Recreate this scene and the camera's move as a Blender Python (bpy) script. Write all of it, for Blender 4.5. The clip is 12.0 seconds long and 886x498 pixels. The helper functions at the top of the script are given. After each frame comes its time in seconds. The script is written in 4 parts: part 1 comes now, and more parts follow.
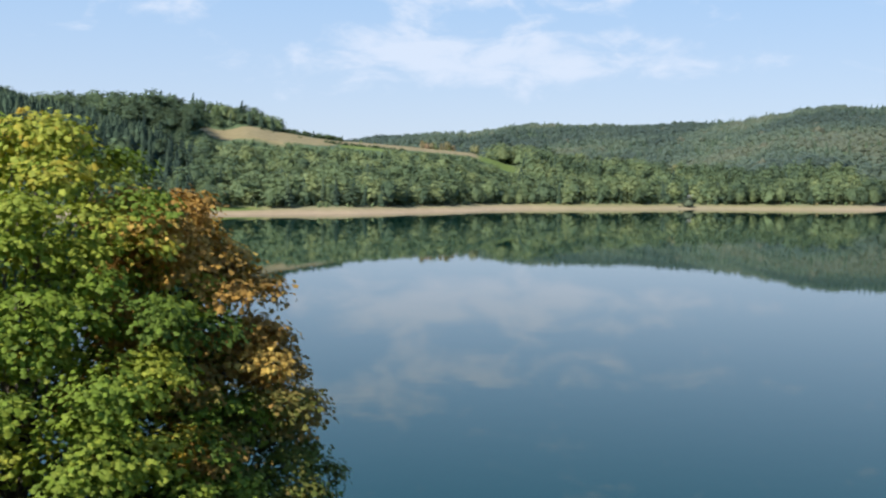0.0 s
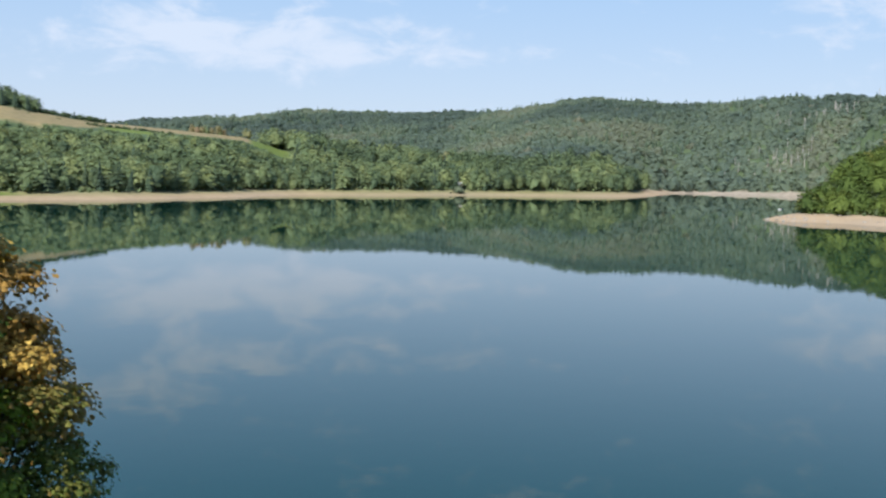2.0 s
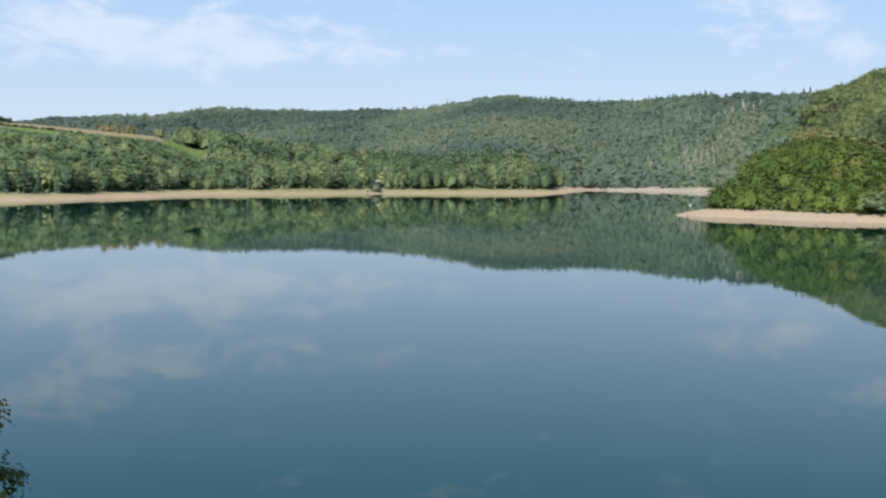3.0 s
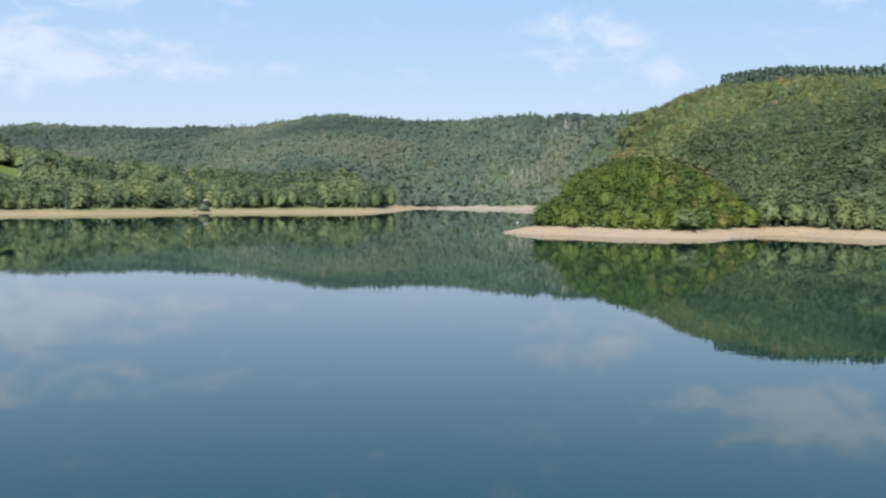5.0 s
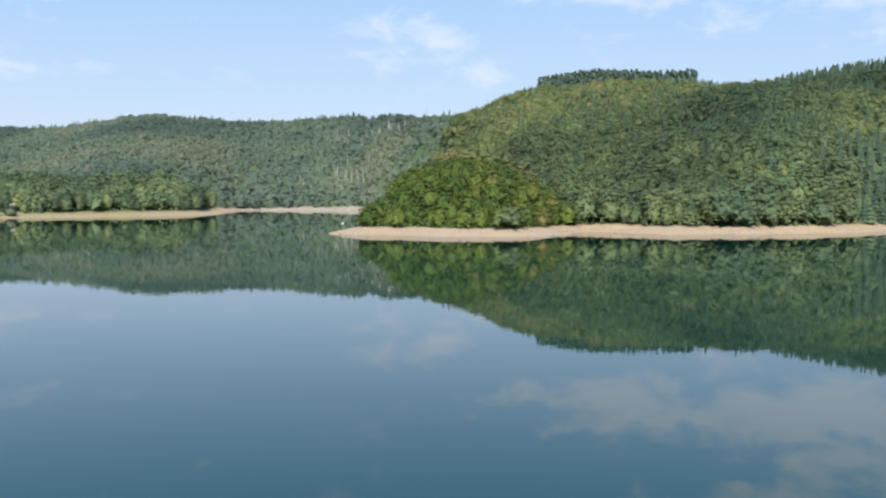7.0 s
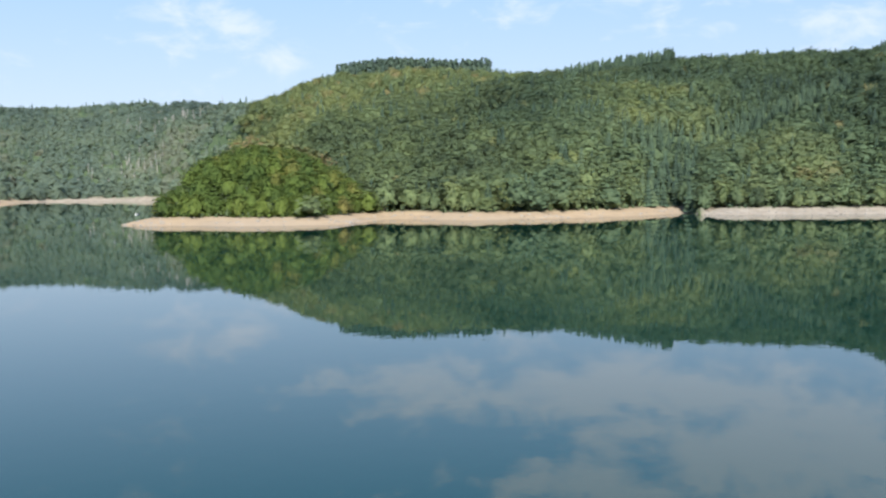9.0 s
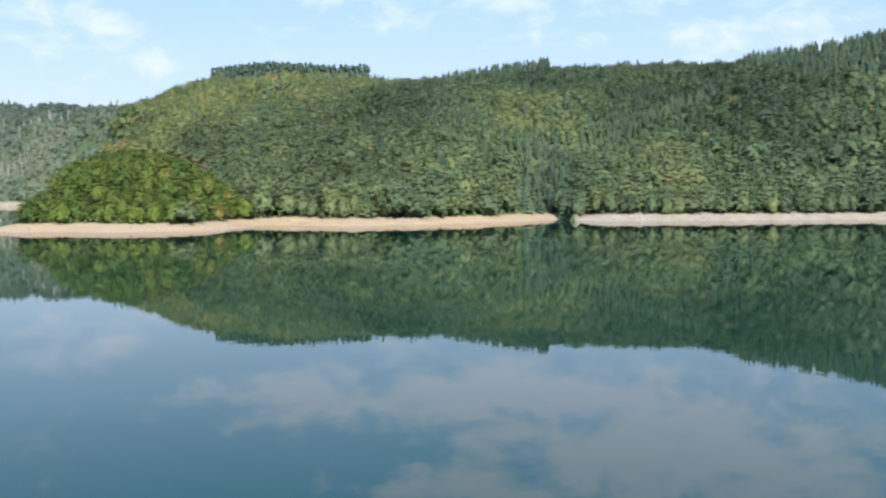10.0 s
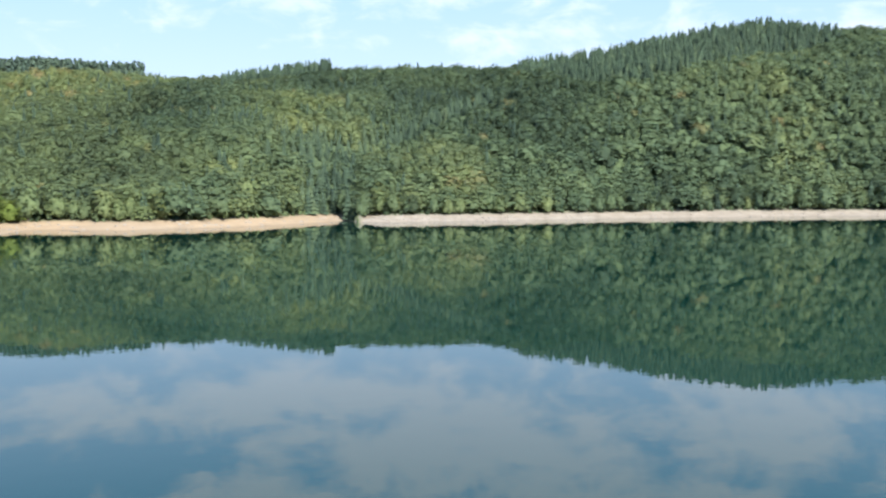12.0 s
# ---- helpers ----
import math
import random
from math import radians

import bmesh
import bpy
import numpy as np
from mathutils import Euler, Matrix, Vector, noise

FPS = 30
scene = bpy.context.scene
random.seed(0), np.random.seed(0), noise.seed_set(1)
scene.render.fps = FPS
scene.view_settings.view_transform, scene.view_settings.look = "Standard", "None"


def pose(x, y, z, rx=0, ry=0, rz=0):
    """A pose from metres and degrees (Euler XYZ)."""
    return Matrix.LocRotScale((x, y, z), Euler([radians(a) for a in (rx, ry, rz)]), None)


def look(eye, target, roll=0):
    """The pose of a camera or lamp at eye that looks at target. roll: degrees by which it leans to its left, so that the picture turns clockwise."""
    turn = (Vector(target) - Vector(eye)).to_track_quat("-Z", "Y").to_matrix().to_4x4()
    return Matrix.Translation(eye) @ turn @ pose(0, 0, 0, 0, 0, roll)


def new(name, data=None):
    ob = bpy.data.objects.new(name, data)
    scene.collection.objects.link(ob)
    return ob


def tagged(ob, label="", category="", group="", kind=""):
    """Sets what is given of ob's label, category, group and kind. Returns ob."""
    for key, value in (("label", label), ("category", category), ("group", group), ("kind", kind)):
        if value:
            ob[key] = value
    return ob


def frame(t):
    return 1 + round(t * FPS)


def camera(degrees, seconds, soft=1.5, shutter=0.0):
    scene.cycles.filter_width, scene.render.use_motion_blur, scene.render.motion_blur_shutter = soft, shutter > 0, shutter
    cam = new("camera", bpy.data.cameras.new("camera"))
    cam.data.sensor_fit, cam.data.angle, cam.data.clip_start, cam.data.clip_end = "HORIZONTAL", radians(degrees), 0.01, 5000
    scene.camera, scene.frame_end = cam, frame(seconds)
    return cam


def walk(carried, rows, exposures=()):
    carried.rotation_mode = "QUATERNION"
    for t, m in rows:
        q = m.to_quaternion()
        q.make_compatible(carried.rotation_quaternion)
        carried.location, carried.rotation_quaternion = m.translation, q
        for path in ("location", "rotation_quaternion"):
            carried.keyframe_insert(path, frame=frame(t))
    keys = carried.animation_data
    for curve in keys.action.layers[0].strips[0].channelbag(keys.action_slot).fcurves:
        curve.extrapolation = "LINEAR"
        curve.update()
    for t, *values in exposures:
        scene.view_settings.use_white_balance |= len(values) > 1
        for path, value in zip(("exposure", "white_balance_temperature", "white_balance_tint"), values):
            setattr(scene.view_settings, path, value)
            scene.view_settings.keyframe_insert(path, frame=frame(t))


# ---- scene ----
# ---- camera: turns on the spot, 20 m above the water, on the crest of the bank ----
cam = camera(46.03, 12.0, soft=2.3, shutter=0.3)
PATH = [
    (0.0, pose(0, 0, 20, 86.31, -0.58, 0.05)),
    (0.5, pose(0, 0, 20, 86.14, -0.70, -2.63)),
    (1.0, pose(0, 0, 20, 85.85, -0.65, -5.51)),
    (1.5, pose(0, 0, 20, 85.62, -0.77, -9.15)),
    (2.0, pose(0, 0, 20, 85.71, -1.02, -12.29)),
    (2.5, pose(0, 0, 20, 85.51, -0.82, -14.59)),
    (3.0, pose(0, 0, 20, 85.68, -0.67, -16.83)),
    (5.0, pose(0, 0, 20, 86.80, -0.60, -26.10)),
    (5.5, pose(0, 0, 20, 86.68, -0.41, -28.94)),
    (6.0, pose(0, 0, 20, 86.73, -0.21, -31.38)),
    (6.5, pose(0, 0, 20, 86.97, -0.34, -33.70)),
    (7.0, pose(0, 0, 20, 86.90, -0.09, -35.69)),
    (9.0, pose(0, 0, 20, 86.20, 0.45, -46.61)),
    (9.5, pose(0, 0, 20, 86.50, 0.27, -49.94)),
    (10.0, pose(0, 0, 20, 86.50, 0.19, -53.26)),
    (10.5, pose(0, 0, 20, 86.45, 0.54, -57.03)),
    (11.0, pose(0, 0, 20, 86.71, 0.13, -59.43)),
    (11.5, pose(0, 0, 20, 87.00, 0.03, -61.92)),
    (12.0, pose(0, 0, 20, 86.52, 0.32, -65.09)),
]
walk(cam, PATH, exposures=[(0.0, 0.42), (5.5, 0.45), (9.5, 0.65), (12.0, 0.87)])

# ---- world, sun and exposure ----
SUN_AZ, SUN_EL = -140.0, 42.0      # degrees clockwise from +y, degrees up


# banks of thin cloud: bearing, height (sine), half widths, thickness
CLOUDS = [(2, 0.118, 11, 0.030, 2.0), (9, 0.13, 6, 0.02, 1.5), (4, 0.175, 11, 0.028, 1.5), (-16, 0.165, 7, 0.02, 1.1), (-3, 0.20, 9, 0.025, 1.0),
          (35, 0.145, 3.5, 0.03, 1.7), (38, 0.125, 4, 0.02, 1.1), (46, 0.19, 7, 0.035, 1.7), (57, 0.205, 11, 0.05, 2.0), (67, 0.25, 12, 0.075, 2.2),
          (82, 0.22, 11, 0.06, 2.0), (76, 0.30, 12, 0.05, 2.0), (56, 0.29, 9, 0.04, 1.7), (72, 0.135, 16, 0.04, 1.1), (92, 0.15, 12, 0.05, 1.3), (115, 0.3, 20, 0.1, 1.2), (-70, 0.3, 18, 0.1, 1.0), (25, 0.33, 30, 0.06, 0.8)]


def make_world():
    w = bpy.data.worlds.new("sky")
    scene.world = w
    w.use_nodes = True
    nt = w.node_tree
    nd, ln = nt.nodes, nt.links
    nd.clear()
    out = nd.new("ShaderNodeOutputWorld")
    bg = nd.new("ShaderNodeBackground")
    bg.inputs["Strength"].default_value = 0.13
    sky = nd.new("ShaderNodeTexSky")
    sky.sky_type = "NISHITA"
    sky.sun_disc = False
    sky.sun_elevation, sky.sun_rotation = radians(SUN_EL), radians(SUN_AZ)
    sky.altitude, sky.air_density, sky.dust_density, sky.ozone_density = 300, 1.0, 0.6, 1.5
    # thin broken cloud: a few banks, each frayed by noise
    def calc(op, a, b=None, c=None):
        n = nd.new("ShaderNodeMath")
        n.operation = op
        for sock, v in zip(n.inputs, (a, b, c)):
            if isinstance(v, (int, float)):
                sock.default_value = v
            elif v is not None:
                ln.new(v, sock)
        return n.outputs[0]

    tc = nd.new("ShaderNodeTexCoord")
    sep = nd.new("ShaderNodeSeparateXYZ")
    ln.new(tc.outputs["Generated"], sep.inputs[0])
    sx, sy, sz = sep.outputs
    bear = calc("ARCTAN2", sx, sy)
    total = None
    for a, e, wa, we, amount in CLOUDS:
        p = calc("DIVIDE", calc("SUBTRACT", bear, radians(a)), radians(wa))
        q = calc("DIVIDE", calc("SUBTRACT", sz, e), we)
        g = calc("EXPONENT", calc("MULTIPLY", calc("ADD", calc("MULTIPLY", p, p), calc("MULTIPLY", q, q)), -1.0))
        g = calc("MULTIPLY", g, amount)
        total = g if total is None else calc("MAXIMUM", total, g)
    st = nd.new("ShaderNodeMapping")
    st.inputs["Scale"].default_value = (1.0, 1.0, 2.2)
    ln.new(tc.outputs["Generated"], st.inputs["Vector"])
    noi = nd.new("ShaderNodeTexNoise")
    for k, v in (("Scale", 15.0), ("Detail", 10), ("Roughness", 0.60), ("Distortion", 0.35)):
        noi.inputs[k].default_value = v
    ln.new(st.outputs[0], noi.inputs["Vector"])
    dens = calc("ADD", calc("MULTIPLY", noi.outputs["Fac"], 3.4), calc("MULTIPLY", total, 0.62))
    ramp = nd.new("ShaderNodeMapRange")
    ramp.interpolation_type = "SMOOTHSTEP"
    ramp.inputs["From Min"].default_value, ramp.inputs["From Max"].default_value = 2.02, 2.95
    ramp.inputs["To Min"].default_value, ramp.inputs["To Max"].default_value = 0.0, 0.85
    ln.new(dens, ramp.inputs["Value"])
    mix = nd.new("ShaderNodeMix")
    mix.data_type = "RGBA"
    ln.new(ramp.outputs[0], mix.inputs["Factor"])
    # pale haze low in the sky, blue above it
    low = nd.new("ShaderNodeValToRGB")
    el = low.color_ramp.elements
    el.new(0.2)
    el.new(0.3)
    el.new(0.5)
    for e, (p, c) in zip(el, ((0.0, (0.362, 0.416, 0.502)), (0.19, (0.223, 0.346, 0.523)), (0.29, (0.135, 0.285, 0.50)), (0.45, (0.080, 0.230, 0.47)), (1.0, (0.05, 0.18, 0.44)))):
        e.position, e.color = p, (*c, 1)
    ln.new(sz, low.inputs[0])
    haze = nd.new("ShaderNodeVectorMath")
    haze.operation = "SCALE"
    ln.new(low.outputs["Color"], haze.inputs[0])
    haze.inputs["Scale"].default_value = 10.0
    fade = nd.new("ShaderNodeMapRange")
    fade.inputs["From Min"].default_value, fade.inputs["From Max"].default_value = 0.35, 0.8
    fade.inputs["To Min"].default_value, fade.inputs["To Max"].default_value = 0.9, 0.0
    ln.new(sz, fade.inputs["Value"])
    air = nd.new("ShaderNodeMix")
    air.data_type = "RGBA"
    ln.new(fade.outputs[0], air.inputs["Factor"])
    ln.new(sky.outputs[0], air.inputs["A"])
    ln.new(haze.outputs[0], air.inputs["B"])
    ln.new(air.outputs["Result"], mix.inputs["A"])
    mix.inputs["B"].default_value = (4.25, 4.8, 5.75, 1)
    ln.new(mix.outputs["Result"], bg.inputs["Color"])
    ln.new(bg.outputs[0], out.inputs[0])


make_world()
sun_data = bpy.data.lights.new("sun", "SUN")
sun_data.energy, sun_data.angle, sun_data.color = 4.6, radians(0.53), (1.0, 0.95, 0.86)
sun = new("sun", sun_data)
sa, se = radians(SUN_AZ), radians(SUN_EL)
SUN_DIR = Vector((math.sin(sa) * math.cos(se), math.cos(sa) * math.cos(se), math.sin(se)))
sun.matrix_world = look(SUN_DIR * 300, (0, 0, 0))

# ---- materials ----


def material(name):
    m = bpy.data.materials.new(name)
    m.use_nodes = True
    nt = m.node_tree
    return m, nt, nt.nodes, nt.links, nt.nodes["Principled BSDF"]


def noise_node(nd, ln, scale, detail=4, rough=0.55, vec=None):
    n = nd.new("ShaderNodeTexNoise")
    n.inputs["Scale"].default_value, n.inputs["Detail"].default_value, n.inputs["Roughness"].default_value = scale, detail, rough
    if vec:
        ln.new(vec, n.inputs["Vector"])
    return n.outputs["Fac"]


def ramp_node(nd, ln, fac, stops):
    r = nd.new("ShaderNodeValToRGB")
    el = r.color_ramp.elements
    while len(el) < len(stops):
        el.new(0.5)
    for e, (p, c) in zip(el, stops):
        e.position, e.color = p, (*c, 1)
    ln.new(fac, r.inputs[0])
    return r.outputs["Color"]


def mix_node(nd, ln, fac, a, b, mode="MIX"):
    m = nd.new("ShaderNodeMix")
    m.data_type, m.blend_type = "RGBA", mode
    for sock, v in ((m.inputs["Factor"], fac), (m.inputs["A"], a), (m.inputs["B"], b)):
        if isinstance(v, (int, float)):
            sock.default_value = v
        elif isinstance(v, tuple):
            sock.default_value = (*v, 1)
        else:
            ln.new(v, sock)
    return m.outputs["Result"]


def bump(nd, ln, bsdf, height, strength, dist):
    b = nd.new("ShaderNodeBump")
    b.inputs["Strength"].default_value, b.inputs["Distance"].default_value = strength, dist
    ln.new(height, b.inputs["Height"])
    ln.new(b.outputs[0], bsdf.inputs["Normal"])


def foliage(name, stops, from_object=False, through_light=0.0, soft=True, vary=0.20, mottle=1.0, porous=0.0):
    """Leaves: each tree's own shade along the ramp, each clump's own lightness; clumps share the turn of their limb."""
    m, nt, nd, ln, bs = material(name)
    if from_object:
        info = nd.new("ShaderNodeObjectInfo")
        fac = info.outputs["Random"]
    else:
        at = nd.new("ShaderNodeAttribute")
        at.attribute_name = "shade"
        fac = at.outputs["Fac"]
    col = ramp_node(nd, ln, fac, stops)
    geo = nd.new("ShaderNodeNewGeometry")
    isl = nd.new("ShaderNodeMapRange")
    isl.inputs["To Min"].default_value, isl.inputs["To Max"].default_value = 1 - vary, 1 + vary
    ln.new(geo.outputs["Random Per Island"], isl.inputs["Value"])
    col = mix_node(nd, ln, 1.0, col, isl.outputs[0], "MULTIPLY")
    if soft:
        spot = noise_node(nd, ln, 0.75, 4, 0.65, geo.outputs["Position"])
        col = mix_node(nd, ln, 1.0, col, ramp_node(nd, ln, spot, [(0.3, tuple(1 - mottle * q for q in (0.22, 0.21, 0.20))), (0.7, tuple(1 + mottle * q for q in (0.22, 0.20, 0.15)))]), "MULTIPLY")
        mass = noise_node(nd, ln, 0.13, 4, 0.65, geo.outputs["Position"])
        col = mix_node(nd, ln, 1.0, col, ramp_node(nd, ln, mass, [(0.32, tuple(1 - mottle * q for q in (0.26, 0.24, 0.18))), (0.68, tuple(1 + mottle * q for q in (0.26, 0.24, 0.14)))]), "MULTIPLY")
    ln.new(col, bs.inputs["Base Color"])
    bs.inputs["Roughness"].default_value = 0.7
    bs.inputs["Specular IOR Level"].default_value = 0.12 if soft else 0.3
    turn = None
    if soft:
        nat = nd.new("ShaderNodeAttribute")
        nat.attribute_name = "limb"
        turn = nat.outputs["Vector"]
        if from_object:
            vt = nd.new("ShaderNodeVectorTransform")
            vt.vector_type, vt.convert_from, vt.convert_to = "NORMAL", "OBJECT", "WORLD"
            ln.new(turn, vt.inputs[0])
            turn = vt.outputs[0]
        bp = nd.new("ShaderNodeBump")
        bp.inputs["Strength"].default_value, bp.inputs["Distance"].default_value = 0.5 * mottle, 0.8
        ln.new(spot, bp.inputs["Height"])
        ln.new(turn, bp.inputs["Normal"])
        turn = bp.outputs[0]
        ln.new(turn, bs.inputs["Normal"])
    if through_light:
        tr = nd.new("ShaderNodeBsdfTranslucent")
        warm = mix_node(nd, ln, 1.0, col, (1.25, 1.15, 0.5), "MULTIPLY")
        ln.new(warm, tr.inputs["Color"])
        if turn:
            ln.new(turn, tr.inputs["Normal"])
        mx = nd.new("ShaderNodeMixShader")
        mx.inputs[0].default_value = through_light
        ln.new(bs.outputs[0], mx.inputs[1])
        ln.new(tr.outputs[0], mx.inputs[2])
        ln.new(mx.outputs[0], nd["Material Output"].inputs["Surface"])
        if porous:
            # leaf clumps let part of the light through between the leaves
            tp = nd.new("ShaderNodeBsdfTransparent")
            my = nd.new("ShaderNodeMixShader")
            my.inputs[0].default_value = porous
            ln.new(mx.outputs[0], my.inputs[1])
            ln.new(tp.outputs[0], my.inputs[2])
            ln.new(my.outputs[0], nd["Material Output"].inputs["Surface"])
    return m


# Haze blue is worked into the leaf colours of BROAD, SLOPE and HILL.
BROAD = [(0.0, (0.119, 0.176, 0.109)), (0.25, (0.171, 0.246, 0.139)), (0.6, (0.237, 0.318, 0.170)),
         (0.88, (0.316, 0.382, 0.188)), (0.97, (0.397, 0.342, 0.197)), (1.0, (0.414, 0.287, 0.193))]
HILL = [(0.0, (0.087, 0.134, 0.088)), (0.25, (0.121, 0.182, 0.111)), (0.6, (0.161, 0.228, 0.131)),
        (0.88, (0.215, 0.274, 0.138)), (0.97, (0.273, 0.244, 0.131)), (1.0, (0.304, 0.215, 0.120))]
SLOPE = [(0.0, (0.106, 0.150, 0.089)), (0.25, (0.149, 0.206, 0.113)), (0.6, (0.199, 0.265, 0.133)),
         (0.88, (0.265, 0.319, 0.145)), (0.97, (0.344, 0.303, 0.157)), (1.0, (0.368, 0.272, 0.154))]
# Far green paled and blued: the haze is painted into the leaf colour.
FAR_HAZED = [(0.0, (0.126, 0.180, 0.161)), (0.4, (0.171, 0.238, 0.193)), (0.8, (0.219, 0.288, 0.216)), (1.0, (0.277, 0.272, 0.209))]
KNOLL = [(0.0, (0.094, 0.152, 0.048)), (0.5, (0.143, 0.209, 0.058)), (0.9, (0.187, 0.252, 0.066)), (1.0, (0.243, 0.234, 0.083))]
SPRUCE = [(0.0, (0.041, 0.069, 0.051)), (0.6, (0.063, 0.100, 0.066)), (1.0, (0.095, 0.134, 0.076))]
M_SLOPE_OB = foliage("slope_tree_foliage", SLOPE[:-2], from_object=True, through_light=0.40, vary=0.15, mottle=0.65, porous=0.10)
M_SLOPE = foliage("slope_foliage", SLOPE, through_light=0.40, vary=0.15, mottle=0.65, porous=0.10)
M_HILL = foliage("hillside_foliage", HILL, through_light=0.40, vary=0.15, mottle=0.65, porous=0.10)
M_FAR_HAZED = foliage("far_foliage_hazed", FAR_HAZED, through_light=0.4, vary=0.08, mottle=0.45, porous=0.28)
M_KNOLL = foliage("knoll_foliage", KNOLL, from_object=True, through_light=0.40, vary=0.15, mottle=0.65, porous=0.05)
M_POINT = foliage("point_undergrowth", KNOLL, through_light=0.40, vary=0.15, mottle=0.65)
M_BROAD = foliage("broadleaf_foliage", BROAD, through_light=0.40, vary=0.15, mottle=0.65, porous=0.20)
M_BROAD_OB = foliage("shore_tree_foliage", HILL[:-2], from_object=True, through_light=0.40, vary=0.15, mottle=0.65, porous=0.10)
M_SPRUCE = foliage("conifer_foliage", SPRUCE)
# Pine green lightened and greyed, so haze over the plateau sits in the colour.
M_PINE = foliage("pine_foliage_hazed", [(0.0, (0.064, 0.100, 0.080)), (1.0, (0.086, 0.128, 0.096))], from_object=True)
M_FAR_OB = foliage("bush_foliage", [(0.0, (0.10, 0.13, 0.085)), (1.0, (0.12, 0.15, 0.10))], from_object=True)
M_MAPLE = foliage("maple_leaf", [(0.0, (0.075, 0.125, 0.018)), (0.40, (0.175, 0.250, 0.028)), (0.74, (0.360, 0.390, 0.056)),
                                 (0.88, (0.40, 0.32, 0.04)), (1.0, (0.50, 0.31, 0.04))], through_light=0.30, soft=False, vary=0.22)
M_RUST = foliage("rust_leaf", [(0.0, (0.095, 0.150, 0.024)), (0.30, (0.20, 0.185, 0.044)), (0.5, (0.34, 0.200, 0.052)),
                               (0.8, (0.45, 0.265, 0.060)), (1.0, (0.58, 0.40, 0.095))], through_light=0.28, soft=False, vary=0.22)


def bark(name, dark, light):
    m, nt, nd, ln, bs = material(name)
    tc = nd.new("ShaderNodeTexCoord")
    n = noise_node(nd, ln, 9, 6, 0.6, tc.outputs["Object"])
    ln.new(ramp_node(nd, ln, n, [(0.3, dark), (0.7, light)]), bs.inputs["Base Color"])
    bs.inputs["Roughness"].default_value = 0.9
    bump(nd, ln, bs, n, 0.6, 0.02)
    return m


M_BARK = bark("bark", (0.05, 0.04, 0.03), (0.16, 0.135, 0.11))
M_DEAD = bark("bleached_deadwood", (0.30, 0.28, 0.25), (0.48, 0.45, 0.41))


def ground_material():
    """Forest floor, drawn-down shore, dry field and meadow, by the weights on the sheet."""
    m, nt, nd, ln, bs = material("land")
    at = nd.new("ShaderNodeAttribute")
    at.attribute_name = "cover"
    sep = nd.new("ShaderNodeSeparateColor")
    ln.new(at.outputs["Color"], sep.inputs[0])
    tc = nd.new("ShaderNodeTexCoord")
    pos = tc.outputs["Object"]
    big, mid, fine = noise_node(nd, ln, 0.012, 4, 0.6, pos), noise_node(nd, ln, 0.15, 5, 0.6, pos), noise_node(nd, ln, 2.5, 6, 0.7, pos)
    floor = ramp_node(nd, ln, mid, [(0.3, (0.072, 0.106, 0.056)), (0.7, (0.105, 0.150, 0.074))])
    st = nd.new("ShaderNodeMapping")
    st.inputs["Scale"].default_value = (0.02, 0.02, 1.6)
    ln.new(pos, st.inputs["Vector"])
    lines = noise_node(nd, ln, 1.0, 4, 0.6, st.outputs[0])
    sand = ramp_node(nd, ln, lines, [(0.32, (0.31, 0.235, 0.15)), (0.5, (0.43, 0.315, 0.195)), (0.68, (0.53, 0.40, 0.26))])
    sand = mix_node(nd, ln, 0.55, sand, ramp_node(nd, ln, mid, [(0.3, (0.30, 0.235, 0.16)), (0.72, (0.50, 0.395, 0.275))]))
    sand = mix_node(nd, ln, 0.35, sand, ramp_node(nd, ln, fine, [(0.3, (0.25, 0.20, 0.14)), (0.7, (0.50, 0.42, 0.32))]))
    sand = mix_node(nd, ln, ramp_node(nd, ln, big, [(0.45, (0, 0, 0)), (0.65, (0.5, 0.5, 0.5))]), sand, (0.36, 0.31, 0.25))
    field = ramp_node(nd, ln, mid, [(0.3, (0.20, 0.165, 0.085)), (0.7, (0.31, 0.255, 0.14))])
    grass = ramp_node(nd, ln, mid, [(0.3, (0.10, 0.15, 0.035)), (0.7, (0.17, 0.22, 0.055))])
    sand = mix_node(nd, ln, 1.0, sand, (0.97, 0.94, 0.92), "MULTIPLY")
    pale = ramp_node(nd, ln, mid, [(0.3, (0.24, 0.218, 0.187)), (0.7, (0.38, 0.348, 0.303))])
    sand = mix_node(nd, ln, at.outputs["Alpha"], sand, pale)
    c = mix_node(nd, ln, sep.outputs["Red"], floor, sand)
    c = mix_node(nd, ln, sep.outputs["Green"], c, field)
    c = mix_node(nd, ln, sep.outputs["Blue"], c, grass)
    ln.new(c, bs.inputs["Base Color"])
    bs.inputs["Roughness"].default_value = 0.95
    bs.inputs["Specular IOR Level"].default_value = 0.15
    bump(nd, ln, bs, mid, 0.5, 0.6)
    return m


def water_material():
    m, nt, nd, ln, bs = material("lake_water")
    tc = nd.new("ShaderNodeTexCoord")
    pos = tc.outputs["Object"]
    big = noise_node(nd, ln, 0.004, 3, 0.5, pos)
    ln.new(ramp_node(nd, ln, big, [(0.3, (0.004, 0.030, 0.023)), (0.7, (0.005, 0.035, 0.027))]), bs.inputs["Base Color"])
    bs.inputs["Roughness"].default_value = 0.008
    bs.inputs["IOR"].default_value = 1.333
    st = nd.new("ShaderNodeMapping")
    st.inputs["Scale"].default_value = (0.5, 0.5, 0.5)
    ln.new(pos, st.inputs["Vector"])
    rip = noise_node(nd, ln, 0.6, 3, 0.6, st.outputs[0])
    bump(nd, ln, bs, rip, 0.02, 0.25)
    return m


M_LAND, M_WATER = ground_material(), water_material()

